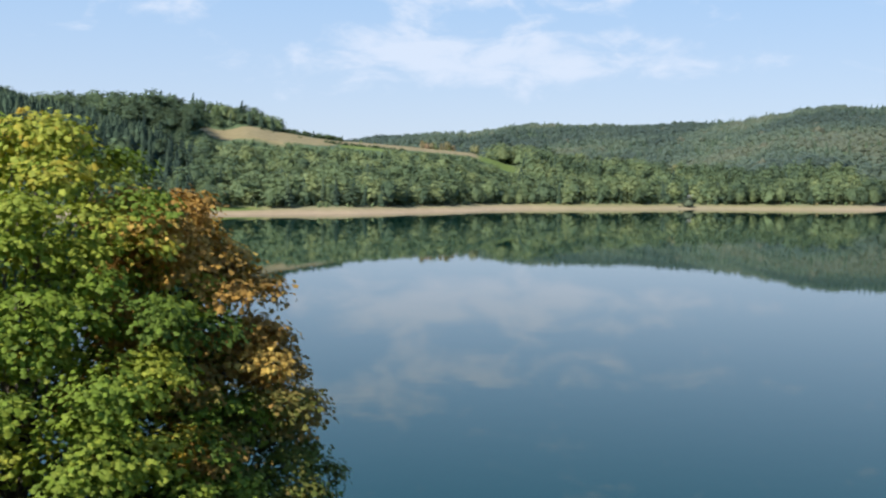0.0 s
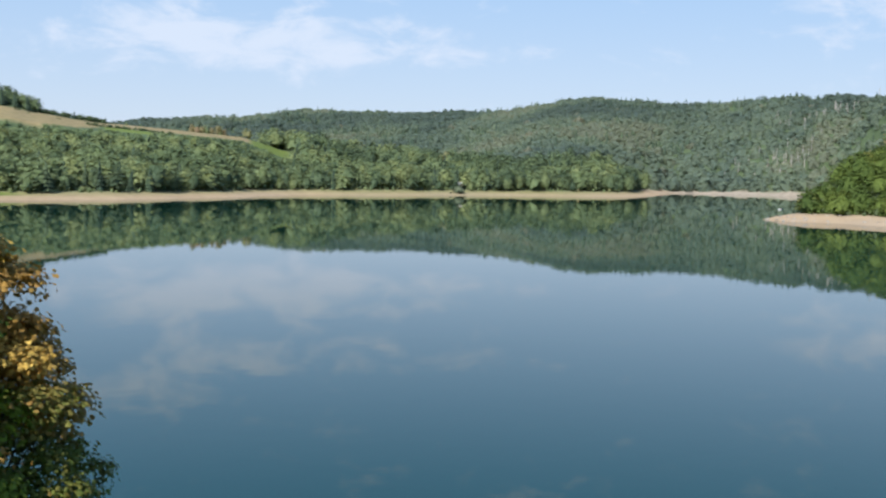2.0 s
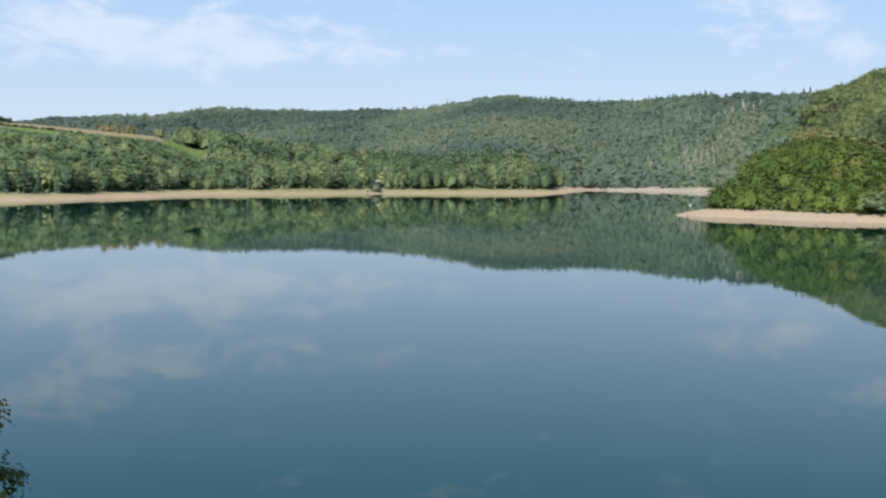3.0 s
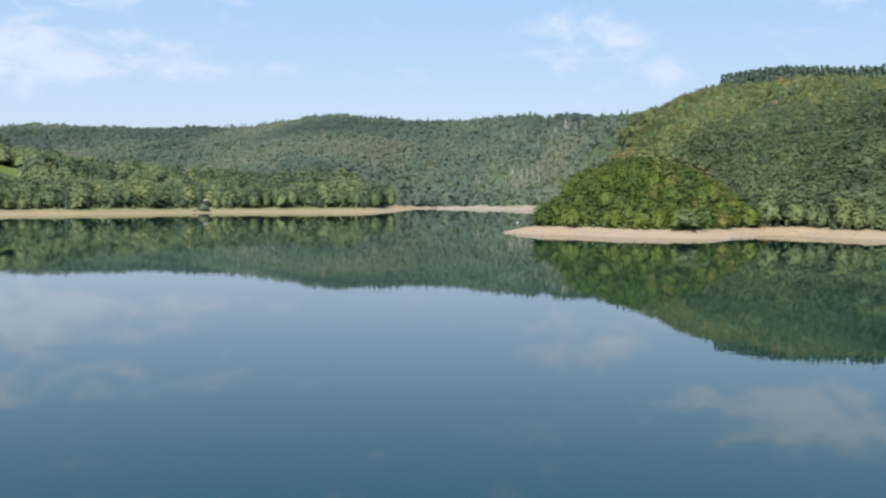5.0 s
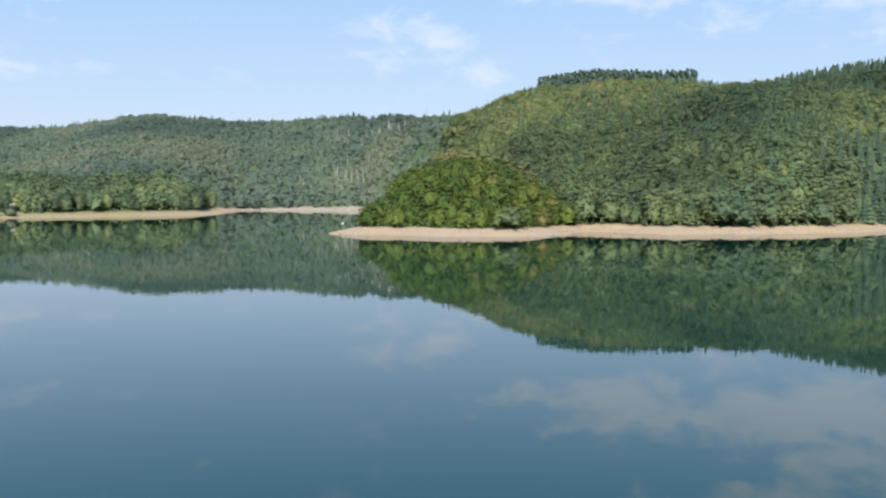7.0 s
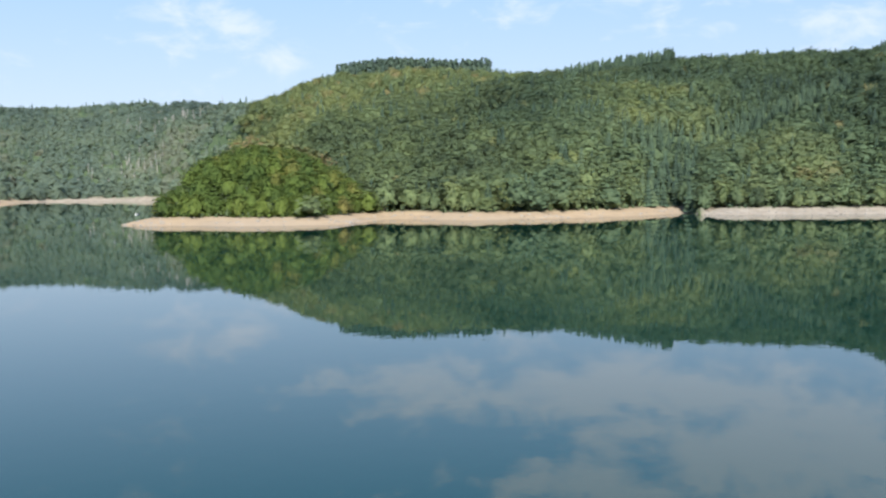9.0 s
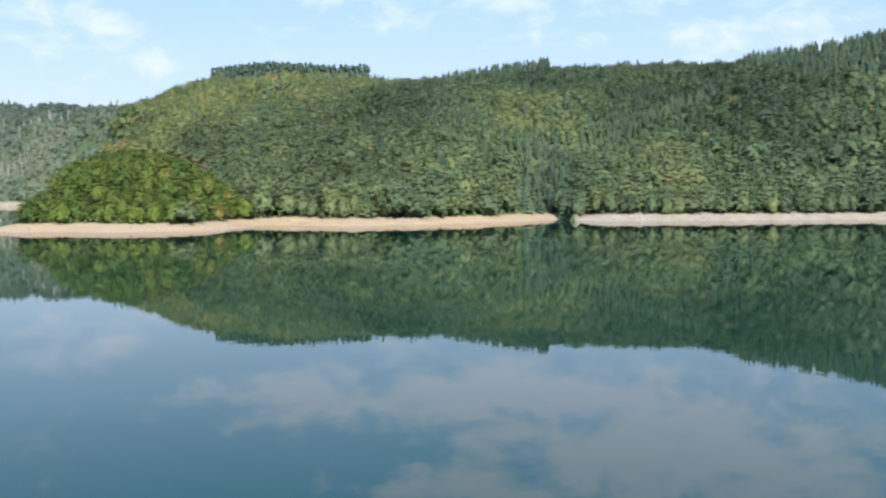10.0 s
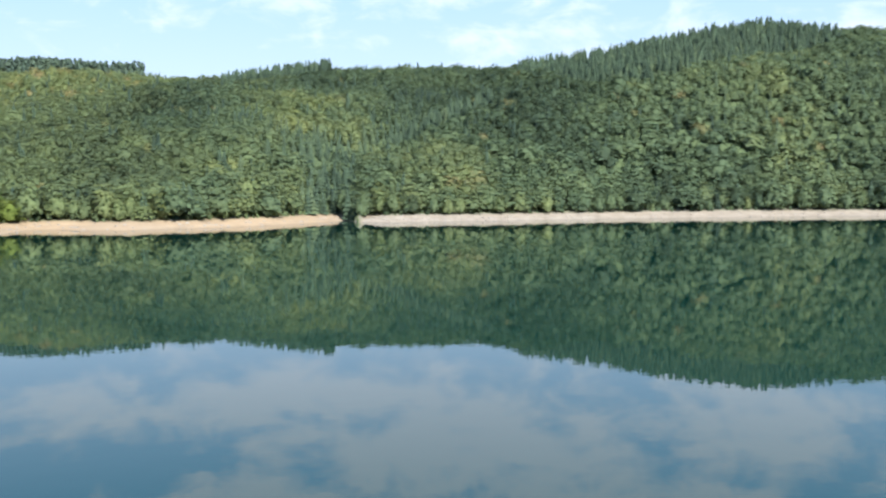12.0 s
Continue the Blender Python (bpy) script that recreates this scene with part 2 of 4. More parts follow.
# ---- the lie of the land: bearings in degrees clockwise from +y, distances from the camera's foot ----
SHORE = [(-62, 330), (-52, 500), (-40, 580), (-30, 595), (-20, 590), (-13.5, 590), (-10, 612), (-4.4, 637), (0, 690), (2.1, 726), (4.2, 778),
         (9.7, 815), (13.2, 862), (18.5, 897), (21.3, 923), (23.2, 960), (24.0, 1040), (24.7, 1160), (27.3, 1172), (30.2, 1155),
         (32, 1110), (33, 960), (33.4, 820), (33.0, 720), (32.0, 650), (31.0, 590), (29.6, 520)]
SHORE_2 = [(30.0, 498), (31.2, 491), (33, 489), (35.5, 473), (40.7, 476), (42.0, 494), (43.2, 530), (44.2, 536), (47.7, 513), (50.5, 520),
           (52.2, 521), (56.6, 558), (59.1, 600), (60.2, 608), (60.8, 574), (64.5, 585), (68.5, 597), (73, 622), (80.7, 664),
           (88, 701), (96, 720), (106, 640), (114, 430)]
BANK_AZ = 30.0                    # the bank faces this way
BANK_TOP = 18.4


def polar(a, d):
    return (d * math.sin(radians(a)), d * math.cos(radians(a)))


def smooth_line(pts, n):
    """A rounded line through the points (Catmull-Rom)."""
    p = np.array(pts, float)
    p = np.vstack([2 * p[0] - p[1], p, 2 * p[-1] - p[-2]])
    t = np.linspace(0, 1, n, endpoint=False)[:, None]
    rows = [0.5 * (2 * b + (c - a) * t + (2 * a - 5 * b + 4 * c - d) * t * t + (3 * b - a - 3 * c + d) * t ** 3)
            for a, b, c, d in zip(p[:-3], p[1:-2], p[2:-1], p[3:])]
    return np.vstack(rows + [p[-2:-1]])


LAKE = smooth_line([polar(a, d) for a, d in SHORE + SHORE_2], 5)
rng = np.random.default_rng(7)
LAKE += rng.normal(0, 1.3, LAKE.shape)


def lake_distance(x, y):
    """Metres from the lake's far shore: positive on land."""
    a, b = LAKE, np.roll(LAKE, -1, 0)
    best = np.full(x.shape, 1e12)
    inside = np.zeros(x.shape, bool)
    for k, ((x0, y0), (x1, y1)) in enumerate(zip(a, b)):
        dx, dy = x1 - x0, y1 - y0
        if k < len(a) - 1:
            t = np.clip(((x - x0) * dx + (y - y0) * dy) / (dx * dx + dy * dy + 1e-9), 0, 1)
            best = np.minimum(best, (x - x0 - t * dx) ** 2 + (y - y0 - t * dy) ** 2)
        cross = (y0 > y) != (y1 > y)
        inside ^= cross & (x < dx * (y - y0) / (dy if abs(dy) > 1e-9 else 1e-9) + x0)
    return np.where(inside, -1, 1) * np.sqrt(best)


def table(rows):
    r = np.array(rows, float)
    return lambda a, k: np.interp(a, r[:, 0], r[:, k])


def bumps(x, y, size, seed):
    """Soft rolling noise of about -1 to 1."""
    r = np.random.default_rng(seed)
    v = np.zeros(x.shape)
    for k in range(7):
        th, ph, f = r.uniform(0, 6.28), r.uniform(0, 6.28), 6.28 / (size * r.uniform(0.6, 1.6))
        v += np.sin(f * (x * math.cos(th) + y * math.sin(th)) + ph)
    return v / 3.2


# bearing, where the rise starts, distance of the crest, height of its ground
NEAR_HILL = table([(-70, 650, 1000, 78), (-20, 650, 1000, 80), (-16.6, 650, 1000, 83), (-13.5, 660, 1000, 84), (-10.8, 680, 1000, 80), (-9.2, 690, 1000, 68),
                   (-8.2, 690, 1000, 65), (-6.9, 690, 1000, 61), (-5.7, 690, 1000, 58), (-2, 710, 1000, 53), (1.5, 750, 1010, 48), (3.5, 800, 1030, 37),
                   (8, 860, 1080, 30), (12, 900, 1100, 24), (16, 930, 1120, 17), (20, 950, 1150, 10), (150, 950, 1250, 6)])
LEFT_SPUR = table([(-70, 600, 780, 84), (-30, 600, 780, 80), (-23, 600, 775, 68), (-20.8, 605, 770, 61), (-18.5, 610, 765, 53),
                   (-15, 615, 755, 38), (-12, 625, 745, 18), (-9, 640, 740, 5), (150, 650, 740, 2)])
FAR_HILL = table([(-70, 1300, 1750, 85), (-5.1, 1300, 1700, 77), (-1.4, 1300, 1700, 83), (1.4, 1300, 1700, 90), (2.9, 1280, 1710, 99), (4.8, 1250, 1780, 107),
                  (8.4, 1200, 1780, 105), (12.6, 1100, 1830, 112), (14.6, 1060, 1780, 110), (15.8, 1040, 1720, 106), (16.9, 1020, 1750, 116),
                  (18.8, 1000, 1740, 126), (20.5, 1000, 1740, 131), (22.8, 1080, 1640, 119), (24.2, 1180, 1600, 111), (26.6, 1200, 1580, 112),
                  (28.9, 1180, 1530, 115), (30.9, 1170, 1510, 118)])
BIG_HILL = table([(30.0, 1150, 1510, 112), (33.7, 1100, 1440, 117), (35.6, 960, 1250, 102), (37, 790, 1120, 92), (37.9, 720, 1110, 94), (38.5, 690, 1130, 102),
                  (39.7, 620, 1130, 111), (41, 600, 1130, 119), (45, 565, 1120, 120), (49.2, 550, 1110, 119), (49.9, 550, 990, 106), (53, 550, 970, 105),
                  (56, 575, 970, 109), (59, 620, 970, 113), (62, 605, 990, 114), (63.4, 610, 1035, 122), (66, 615, 1050, 126), (69.3, 620, 890, 106),
                  (71.8, 630, 895, 114), (76.2, 655, 915, 131), (79.2, 670, 960, 143), (82, 690, 990, 149), (85.6, 710, 965, 138), (88, 720, 1010, 141), (150, 760, 1010, 110)])


def rise(tab, a, r, power, bench=False):
    r0, rc, zc = tab(a, 1), tab(a, 2), tab(a, 3)
    u = np.clip((r - r0) / (rc - r0), 0, 1)
    u = np.interp(u, [0, 0.3, 0.48, 0.6, 0.8, 1], [0, 0.25, 0.42, 0.78, 0.9, 1]) if bench else u ** power * (1.2 - 0.2 * u * u)
    return zc * u - np.maximum(r - rc, 0) * 0.10


def shore_width(a):
    return np.interp(a, [-15, 0, 18, 23, 24.6, 30, 31, 42, 43.5, 59.6, 59.9, 60.5, 60.8, 88], [24, 25, 25, 22, 15, 15, 17, 18, 17, 18, 0.5, 0.5, 18, 17])


def closed_wood(a, r, ds):
    """Where the canopy is closed right down to a dense understorey."""
    return np.clip((ds - shore_width(a) - 8) / 40, 0, 1) * np.maximum(np.clip((a - 18) / 6, 0, 1), np.clip((r - 1150) / 80, 0, 1))


def land_height(x, y):
    r, a = np.hypot(x, y), np.degrees(np.arctan2(x, y))
    ds = lake_distance(x, y)
    z = np.maximum(rise(NEAR_HILL, a, r, 1.0, True), rise(FAR_HILL, np.minimum(a, 31), r, 0.95) - np.clip(a - 31, 0, 20) * 8)
    z = np.maximum(z, np.where((a < 0), rise(LEFT_SPUR, a, r, 0.9), 0))
    z = np.maximum(z, np.where(a > 29, rise(BIG_HILL, a, r, 0.85), 0) - np.clip(32 - a, 0, 9) * 14)
    # the wooded knoll on the point
    kx, ky = polar(36.2, 545)
    t = radians(36.2)
    along, across = (x - kx) * math.sin(t) + (y - ky) * math.cos(t), (x - kx) * math.cos(t) - (y - ky) * math.sin(t)
    q = (across / 61) ** 2 + (along / np.where(along > 0, 90, 56)) ** 2
    z = np.maximum(z, 22.0 * np.clip(1 - q, 0, 1) ** 0.52)
    # folds of the hillside
    fold = np.clip(np.minimum(r - BIG_HILL(a, 1), BIG_HILL(a, 2) - r) / 130, 0, 1) * (a > 33)
    z += (bumps(x, y, 260, 13) * 6 + bumps(x, y, 120, 19) * 3) * fold
    # gully that runs down to the inlet in the shore
    g = np.abs((a - 60.2) - (r - 630) * 0.019) * radians(1) * r
    z -= 13 * np.exp(-(g / 26) ** 2) * np.clip((r - 600) / 120, 0, 1) * np.clip((950 - r) / 250, 0, 1) * (a > 50)
    # the dip in which the dry field lies
    z -= 14 * np.exp(-((a + 12.2) / 1.8) ** 2) * np.clip((r - 800) / 70, 0, 1) * np.clip((1000 - r) / 25, 0, 1)
    calm = 1 - 0.85 * np.clip((r - 820) / 40, 0, 1) * np.clip((1040 - r) / 30, 0, 1) * (a < 5)
    z += calm * (bumps(x, y, 190, 3) * 3.0 * np.clip((ds - 40) / 150, 0, 1) + bumps(x, y, 70, 4) * 0.8 * np.clip((ds - 25) / 60, 0, 1))
    z += 6.4 * closed_wood(a, r, ds)
    z = np.maximum(z, 4.0 + 0.01 * np.clip(ds, 0, 400))
    w = shore_width(a)
    beach = np.where(ds < w, 3.6 * (np.clip(ds, 0, None) / w) ** 0.9, 3.6 + np.where((a > 29) & (a < 43) & (r < 640), 1.3 * np.maximum(ds - w - 4, 0), 0.45 * (ds - w)) + 0.014 * (ds - w) ** 2)
    z = np.where(ds > 0, np.minimum(z, beach), np.maximum(ds * 0.13, -16))
    # near bank, under and behind the camera
    f = x * math.sin(radians(BANK_AZ)) + y * math.cos(radians(BANK_AZ))
    bank = BANK_TOP - 0.8 * np.maximum(f - 1.4, 0) - np.clip((r - 900) * 0.02, 0, 14)
    return np.maximum(z, np.maximum(bank, -16)), ds, r, a


def fields(a, r):
    """Weights of the dry field and the green meadow among the woods."""
    lo = np.interp(a, [-13.4, -12, -11, -9, -7, -5.9, -5.8, -2, 2], [925, 885, 872, 872, 890, 925, 944, 948, 958])
    hi = np.interp(a, [-13.4, -12, -9, -5.8, -5, -2, 2], [968, 975, 976, 985, 1003, 1010, 1014])
    dry = ((r > lo) & (r < hi) & (a > -13.4) & (a < 2.0)).astype(float)
    green = ((r > 908) & (r < 940) & (a > -5.6) & (a < -3.4)) | ((r > 945) & (r < 1022) & (a > 1.9) & (a < 4.0)) \
        | ((r > 900) & (r < 945) & (a > 11.0) & (a < 12.6))
    return dry, green.astype(float)


def field_foot(a):
    """Distance at which the open fields begin."""
    return np.interp(a, [-13.4, -12, -11, -9, -7, -5.9, -3.4, -3.3, 1.9, 2.0, 4.2], [925, 885, 872, 872, 890, 910, 908, 944, 955, 948, 948])


def below_fields(a, r, z):
    """Tallest that trees grow in the scrub that lies below and before the fields."""
    lo = field_foot(a)
    foot = land_height(*[lo * q(np.radians(a)) for q in (np.sin, np.cos)])[0]
    cap = np.maximum((foot - 19.5) / lo * r + 20 - z, 1.6)
    return np.where((a > -13.2) & (a < 4.2) & (r < lo), cap, 99.0)


# ---- structure: one sheet of land to the horizon, and the lake ----


def mesh_from(name, verts, faces, mat, smooth=False):
    """Mesh from numpy arrays; faces all with the same number of corners."""
    me = bpy.data.meshes.new(name)
    n, k = faces.shape
    me.vertices.add(len(verts))
    me.vertices.foreach_set("co", np.ascontiguousarray(verts, np.float32).ravel())
    me.loops.add(n * k)
    me.loops.foreach_set("vertex_index", np.ascontiguousarray(faces, np.int32).ravel())
    me.polygons.add(n)
    me.polygons.foreach_set("loop_start", np.arange(0, n * k, k, dtype=np.int32))
    me.polygons.foreach_set("use_smooth", np.full(n, smooth))
    me.materials.append(mat)
    me.update(calc_edges=True)
    me.validate()
    return me


def build_land():
    az = np.concatenate([np.arange(-180, -34, 4.0), np.arange(-34, 94, 0.3), np.arange(94, 180.1, 4.0)])
    az[-1] = 180
    rad = np.concatenate([[0.002], np.arange(1.0, 40, 1.5), np.arange(40, 400, 24), np.arange(400, 700, 4), np.arange(700, 1100, 6),
                          np.arange(1100, 1900, 16), np.linspace(1900, 4900, 14)])
    A, R = np.meshgrid(np.radians(az), rad)
    x, y = R * np.sin(A) + 0.37 * np.clip(1 - R / 30, 0, 1), R * np.cos(A) - 0.61 * np.clip(1 - R / 30, 0, 1)
    z, ds, r, a = land_height(x, y)
    nr, na = x.shape
    idx = np.arange(nr * na).reshape(nr, na)
    f = np.stack([idx[:-1, :-1], idx[:-1, 1:], idx[1:, 1:], idx[1:, :-1]], -1).reshape(-1, 4)[:, ::-1]
    me = mesh_from("ground", np.stack([x, y, z], -1).reshape(-1, 3), f, M_LAND, True)
    dry, green = fields(a, r)
    w = shore_width(a)
    beach = np.clip((w + 3 - ds) / 6, 0, 1) * (r > 100)
    up = np.clip(ds / np.maximum(w, 1), 0, 1)
    turf = np.where(a < 23, np.clip((up - 0.3) * 0.9, 0, 0.42) + 0.20 * np.clip((a - 3) / 4, 0, 1) * np.clip((22 - a) / 3, 0, 1), 0) * beach + 0.9 * np.exp(-((a + 11.5) / 1.6) ** 2) * np.clip((up - 0.4) * 4, 0, 1) * beach
    near = (r < 60) * 0.8
    dry = np.maximum(dry, np.where(a < 23, 0.12, 0) * beach)
    col = np.stack([beach, dry, np.maximum(np.maximum(green, turf), near), 0.75 * np.maximum(np.clip((a - 58) / 3, 0, 1), np.clip((a - 24) / 1, 0, 1) * (r > 900))], -1)
    at = me.color_attributes.new("cover", "FLOAT_COLOR", "POINT")
    at.data.foreach_set("color", col.astype(np.float32).ravel())
    tagged(new("ground", me), "wooded hills with pale drawn-down shore and dry fields", "ground", kind="structure")


build_land()
wv = np.array([[-4000, -4000, 0], [4000, -4000, 0], [4000, 4000, 0], [-4000, 4000, 0]], float)
tagged(new("water", mesh_from("water", wv, np.array([[0, 1, 2, 3]]), M_WATER)), "still blue-green reservoir water mirroring the hills", "lake", kind="structure")

# ---- trees as templates ----


def ico(sub):
    bm = bmesh.new()
    bmesh.ops.create_icosphere(bm, subdivisions=sub, radius=1)
    v = np.array([q.co[:] for q in bm.verts])
    f = np.array([[q.index for q in p.verts] for p in bm.faces])
    bm.free()
    return v, f


ICO1, ICO2 = ico(1), ico(2)


def tube(p0, p1, r0, r1, sides=5):
    p0, p1 = np.array(p0, float), np.array(p1, float)
    ax = p1 - p0
    ax /= np.linalg.norm(ax) + 1e-9
    u = np.cross(ax, (0.3, 0.9, 0.2))
    u /= np.linalg.norm(u)
    w = np.cross(ax, u)
    t = np.linspace(0, 2 * np.pi, sides, endpoint=False)[:, None]
    ring = np.cos(t) * u + np.sin(t) * w
    v = np.vstack([p0 + ring * r0, p1 + ring * r1])
    i = np.arange(sides)
    j = (i + 1) % sides
    f = np.vstack([np.stack([i, j, j + sides], 1), np.stack([i, j + sides, i + sides], 1)])
    return v, f


def join(parts):
    """Joins (verts, faces) or (verts, faces, normals)."""
    cols, n = [[] for _ in parts[0]], 0
    for p in parts:
        cols[0].append(p[0])
        cols[1].append(p[1] + n)
        if len(p) > 2:
            cols[2].append(p[2])
        n += len(p[0])
    return tuple(np.vstack(c) for c in cols)


def unit(v):
    return v / (np.linalg.norm(v, axis=-1, keepdims=True) + 1e-9)


def tufts(r, pos, out, size):
    """Leaf clumps, one triangle each, laid like scales over a limb."""
    n = len(pos)
    nrm = unit(out + r.normal(0, 0.45, (n, 3)))
    u = unit(np.cross(nrm, r.normal(0, 1, (n, 3))))
    w = np.cross(nrm, u)
    s = size * r.uniform(0.6, 1.5, (n, 1))
    v = np.stack([pos + u * s, pos - u * s * 0.45 + w * s * 0.85, pos - u * s * 0.6 - w * s * 0.75], 1).reshape(-1, 3)
    return v, np.arange(n * 3).reshape(-1, 3), np.repeat(unit(out + r.normal(0, 0.14, (n, 3))), 3, 0)


def leafy_crown(seed, sprays, per, size, wide=0.25, low=0.1, spray=0.12, flat=0.45, up=0.5, core=0.86, fine=False, loose=0.16, foot=-1.0, crest=0.0):
    """A crown of height 1 built of leafy sprays over a dense heart; every spray is a flat fan of leaf clumps."""
    r = np.random.default_rng(seed)
    mid, half = (1 + low) / 2, (1 - low) / 2
    point = r.uniform(0.0, 0.3) + crest
    lift = np.array([0, 0, up])
    skew = r.normal(0, 0.07, 2)

    def hull(d):
        q = 1 - point * np.maximum(d[..., 2:3], 0)
        x = np.concatenate([wide * q, wide * q, half + 0 * q], -1) * d
        x[..., :2] += skew * (x[..., 2:3] + half) * 0.5
        return x + np.array([0, 0, mid])

    def turned(d, n):
        return unit(d * [0.75, 0.75, 0.55] + lift + r.normal(0, n, d.shape))

    v, f = ICO2 if fine else ICO1
    d = unit(v)
    body = hull(d * core * (1 + r.normal(0, 0.07, (len(v), 1))))
    parts = [(body, f, turned(d, 0.03))]
    i = np.arange(sprays) + r.uniform(-0.35, 0.35, sprays)
    zz = np.clip(1 - 1.55 * (i + 0.5) / sprays, -0.95, 0.98)
    t = np.arange(sprays) * 2.39996 + r.uniform(0, 0.9, sprays)
    ring = np.sqrt(1 - zz * zz)
    d = np.stack([np.cos(t) * ring, np.sin(t) * ring, zz], 1)
    c = hull(d * r.uniform(0.84, 1.0 + loose, (sprays, 1)))
    s = spray * r.uniform(0.65, 1.35, (sprays, 1, 1))
    q = r.normal(0, 0.55, (sprays, per, 3))
    p = c[:, None] + q * s * [1, 1, flat]
    p[..., 2] -= (q[..., :2] ** 2).sum(-1) * s[..., 0] * 0.12
    dd = unit(d[:, None] + q * [0.25, 0.25, 0.18] + r.normal(0, 0.13, (sprays, 1, 3)))
    parts.append(tufts(r, p.reshape(-1, 3), turned(dd, 0.07).reshape(-1, 3), size))
    v, f, n = join(parts)
    return v, f[v[f][:, :, 2].max(1) > foot], n


def spruce_crown(seed, tiers=7, points=7):
    r = np.random.default_rng(seed)
    parts = []
    for k in range(tiers):
        u = k / tiers
        z1, z0 = 0.10 + 0.90 * (k + 1.55) / (tiers + 0.55), 0.10 + 0.86 * u
        rad = 0.20 * (1 - u) ** 0.85 + 0.02
        t = np.linspace(0, 6.283, points * 2, endpoint=False) + r.uniform(0, 6)
        rr = rad * np.where(np.arange(points * 2) % 2, 0.55, 1.0) * r.uniform(0.8, 1.2, points * 2)
        ring = np.stack([np.cos(t) * rr, np.sin(t) * rr, z0 + r.normal(0, 0.012, points * 2) - 0.03 * (rr > rad * 0.8)], 1)
        v = np.vstack([[[0, 0, min(z1, 1.0)]], ring])
        i = np.arange(points * 2)
        nv = unit(np.vstack([[[0, 0, 1.0]], ring * [1, 1, 0] / rad + [0, 0, 0.45]]))
        parts.append((v, np.stack([np.zeros_like(i), i + 1, (i + 1) % (points * 2) + 1], 1), nv))
    return join(parts)


def pine_crown(seed, low):
    """Crown of a forest pine from the height low up, ragged and fairly narrow."""
    r = np.random.default_rng(seed)
    parts = []
    for k in range(6):
        t, h = r.uniform(0, 6.28), low + (0.93 - low) * k / 5
        s = r.uniform(0.10, 0.135) * (1.1 - 0.45 * k / 5)
        c = np.array([math.cos(t) * 0.05, math.sin(t) * 0.05, h])
        v, f = ICO1
        parts.append((v * (1 + r.normal(0, 0.16, (len(v), 1))) * [s, s, s * 1.1] + c, f, unit(v + [0, 0, 0.2])))
        o = r.normal(0, 1, (22, 3))
        o /= np.linalg.norm(o, axis=1)[:, None]
        parts.append(tufts(r, c + o * s, o, 0.04))
    return join(parts)


def scatter(templates, pos, height, spread, seed, shade, slope=None):
    """All trees of one wood in one mesh: verts, faces, normals of the limbs, shade per vertex."""
    r = np.random.default_rng(seed)
    which = r.integers(0, len(templates), len(pos))
    vs, fs, ns, cs, n = [], [], [], [], 0
    for k, (tv, tf, tn) in enumerate(templates):
        sel = np.nonzero(which == k)[0]
        if not len(sel):
            continue
        t = r.uniform(0, 6.283, len(sel))
        c, s = np.cos(t)[:, None], np.sin(t)[:, None]
        wide = (height[sel] * spread[sel])[:, None]
        ax, lx, ly = np.exp(r.normal(0, 0.16, (len(sel), 1))), r.normal(0, 0.08, (len(sel), 1)), r.normal(0, 0.08, (len(sel), 1))
        tx, ty = tv[:, 0] * ax + lx * tv[:, 2], tv[:, 1] / ax + ly * tv[:, 2]
        v = np.stack([(tx * c - ty * s) * wide, (tx * s + ty * c) * wide, tv[:, 2] * height[sel][:, None]], -1) + pos[sel][:, None, :]
        nn = np.stack([tn[:, 0] * c - tn[:, 1] * s, tn[:, 0] * s + tn[:, 1] * c, np.repeat(tn[None, :, 2], len(sel), 0)], -1)
        if slope is not None:
            nn = unit(nn + slope[sel][:, None, :])
        m = len(tv)
        vs.append(v.reshape(-1, 3))
        ns.append(nn.reshape(-1, 3))
        fs.append((tf[None] + (np.arange(len(sel)) * m)[:, None, None]).reshape(-1, 3) + n)
        cs.append(np.repeat(shade[sel], m))
        n += m * len(sel)
    return np.vstack(vs), np.vstack(fs), np.vstack(ns), np.concatenate(cs)


def set_limbs(me, normals):
    at = me.attributes.new("limb", "FLOAT_VECTOR", "POINT")
    at.data.foreach_set("vector", np.ascontiguousarray(normals, np.float32).ravel())
    return me


def slope_turn(pos, step=14.0):
    """Which way the hillside faces under each tree, so that whole slopes take the light together."""
    x, y = pos[:, 0], pos[:, 1]
    gx = (land_height(x + step, y)[0] - land_height(x - step, y)[0]) / (2 * step)
    gy = (land_height(x, y + step)[0] - land_height(x, y - step)[0]) / (2 * step)
    return unit(np.stack([-gx, -gy, np.full(len(x), 0.8)], 1)) * 0.55


def wood(name, label, templates, mat, pos, height, spread, seed, shade):
    v, f, n, c = scatter(templates, pos, height, spread, seed, shade, slope_turn(pos))
    me = set_limbs(mesh_from(name, v, f, mat), n)
    at = me.attributes.new("shade", "FLOAT", "POINT")
    at.data.foreach_set("value", c.astype(np.float32))
    return tagged(new(name, me), label, "woodland", kind="stuff")


# ---- where trees stand ----


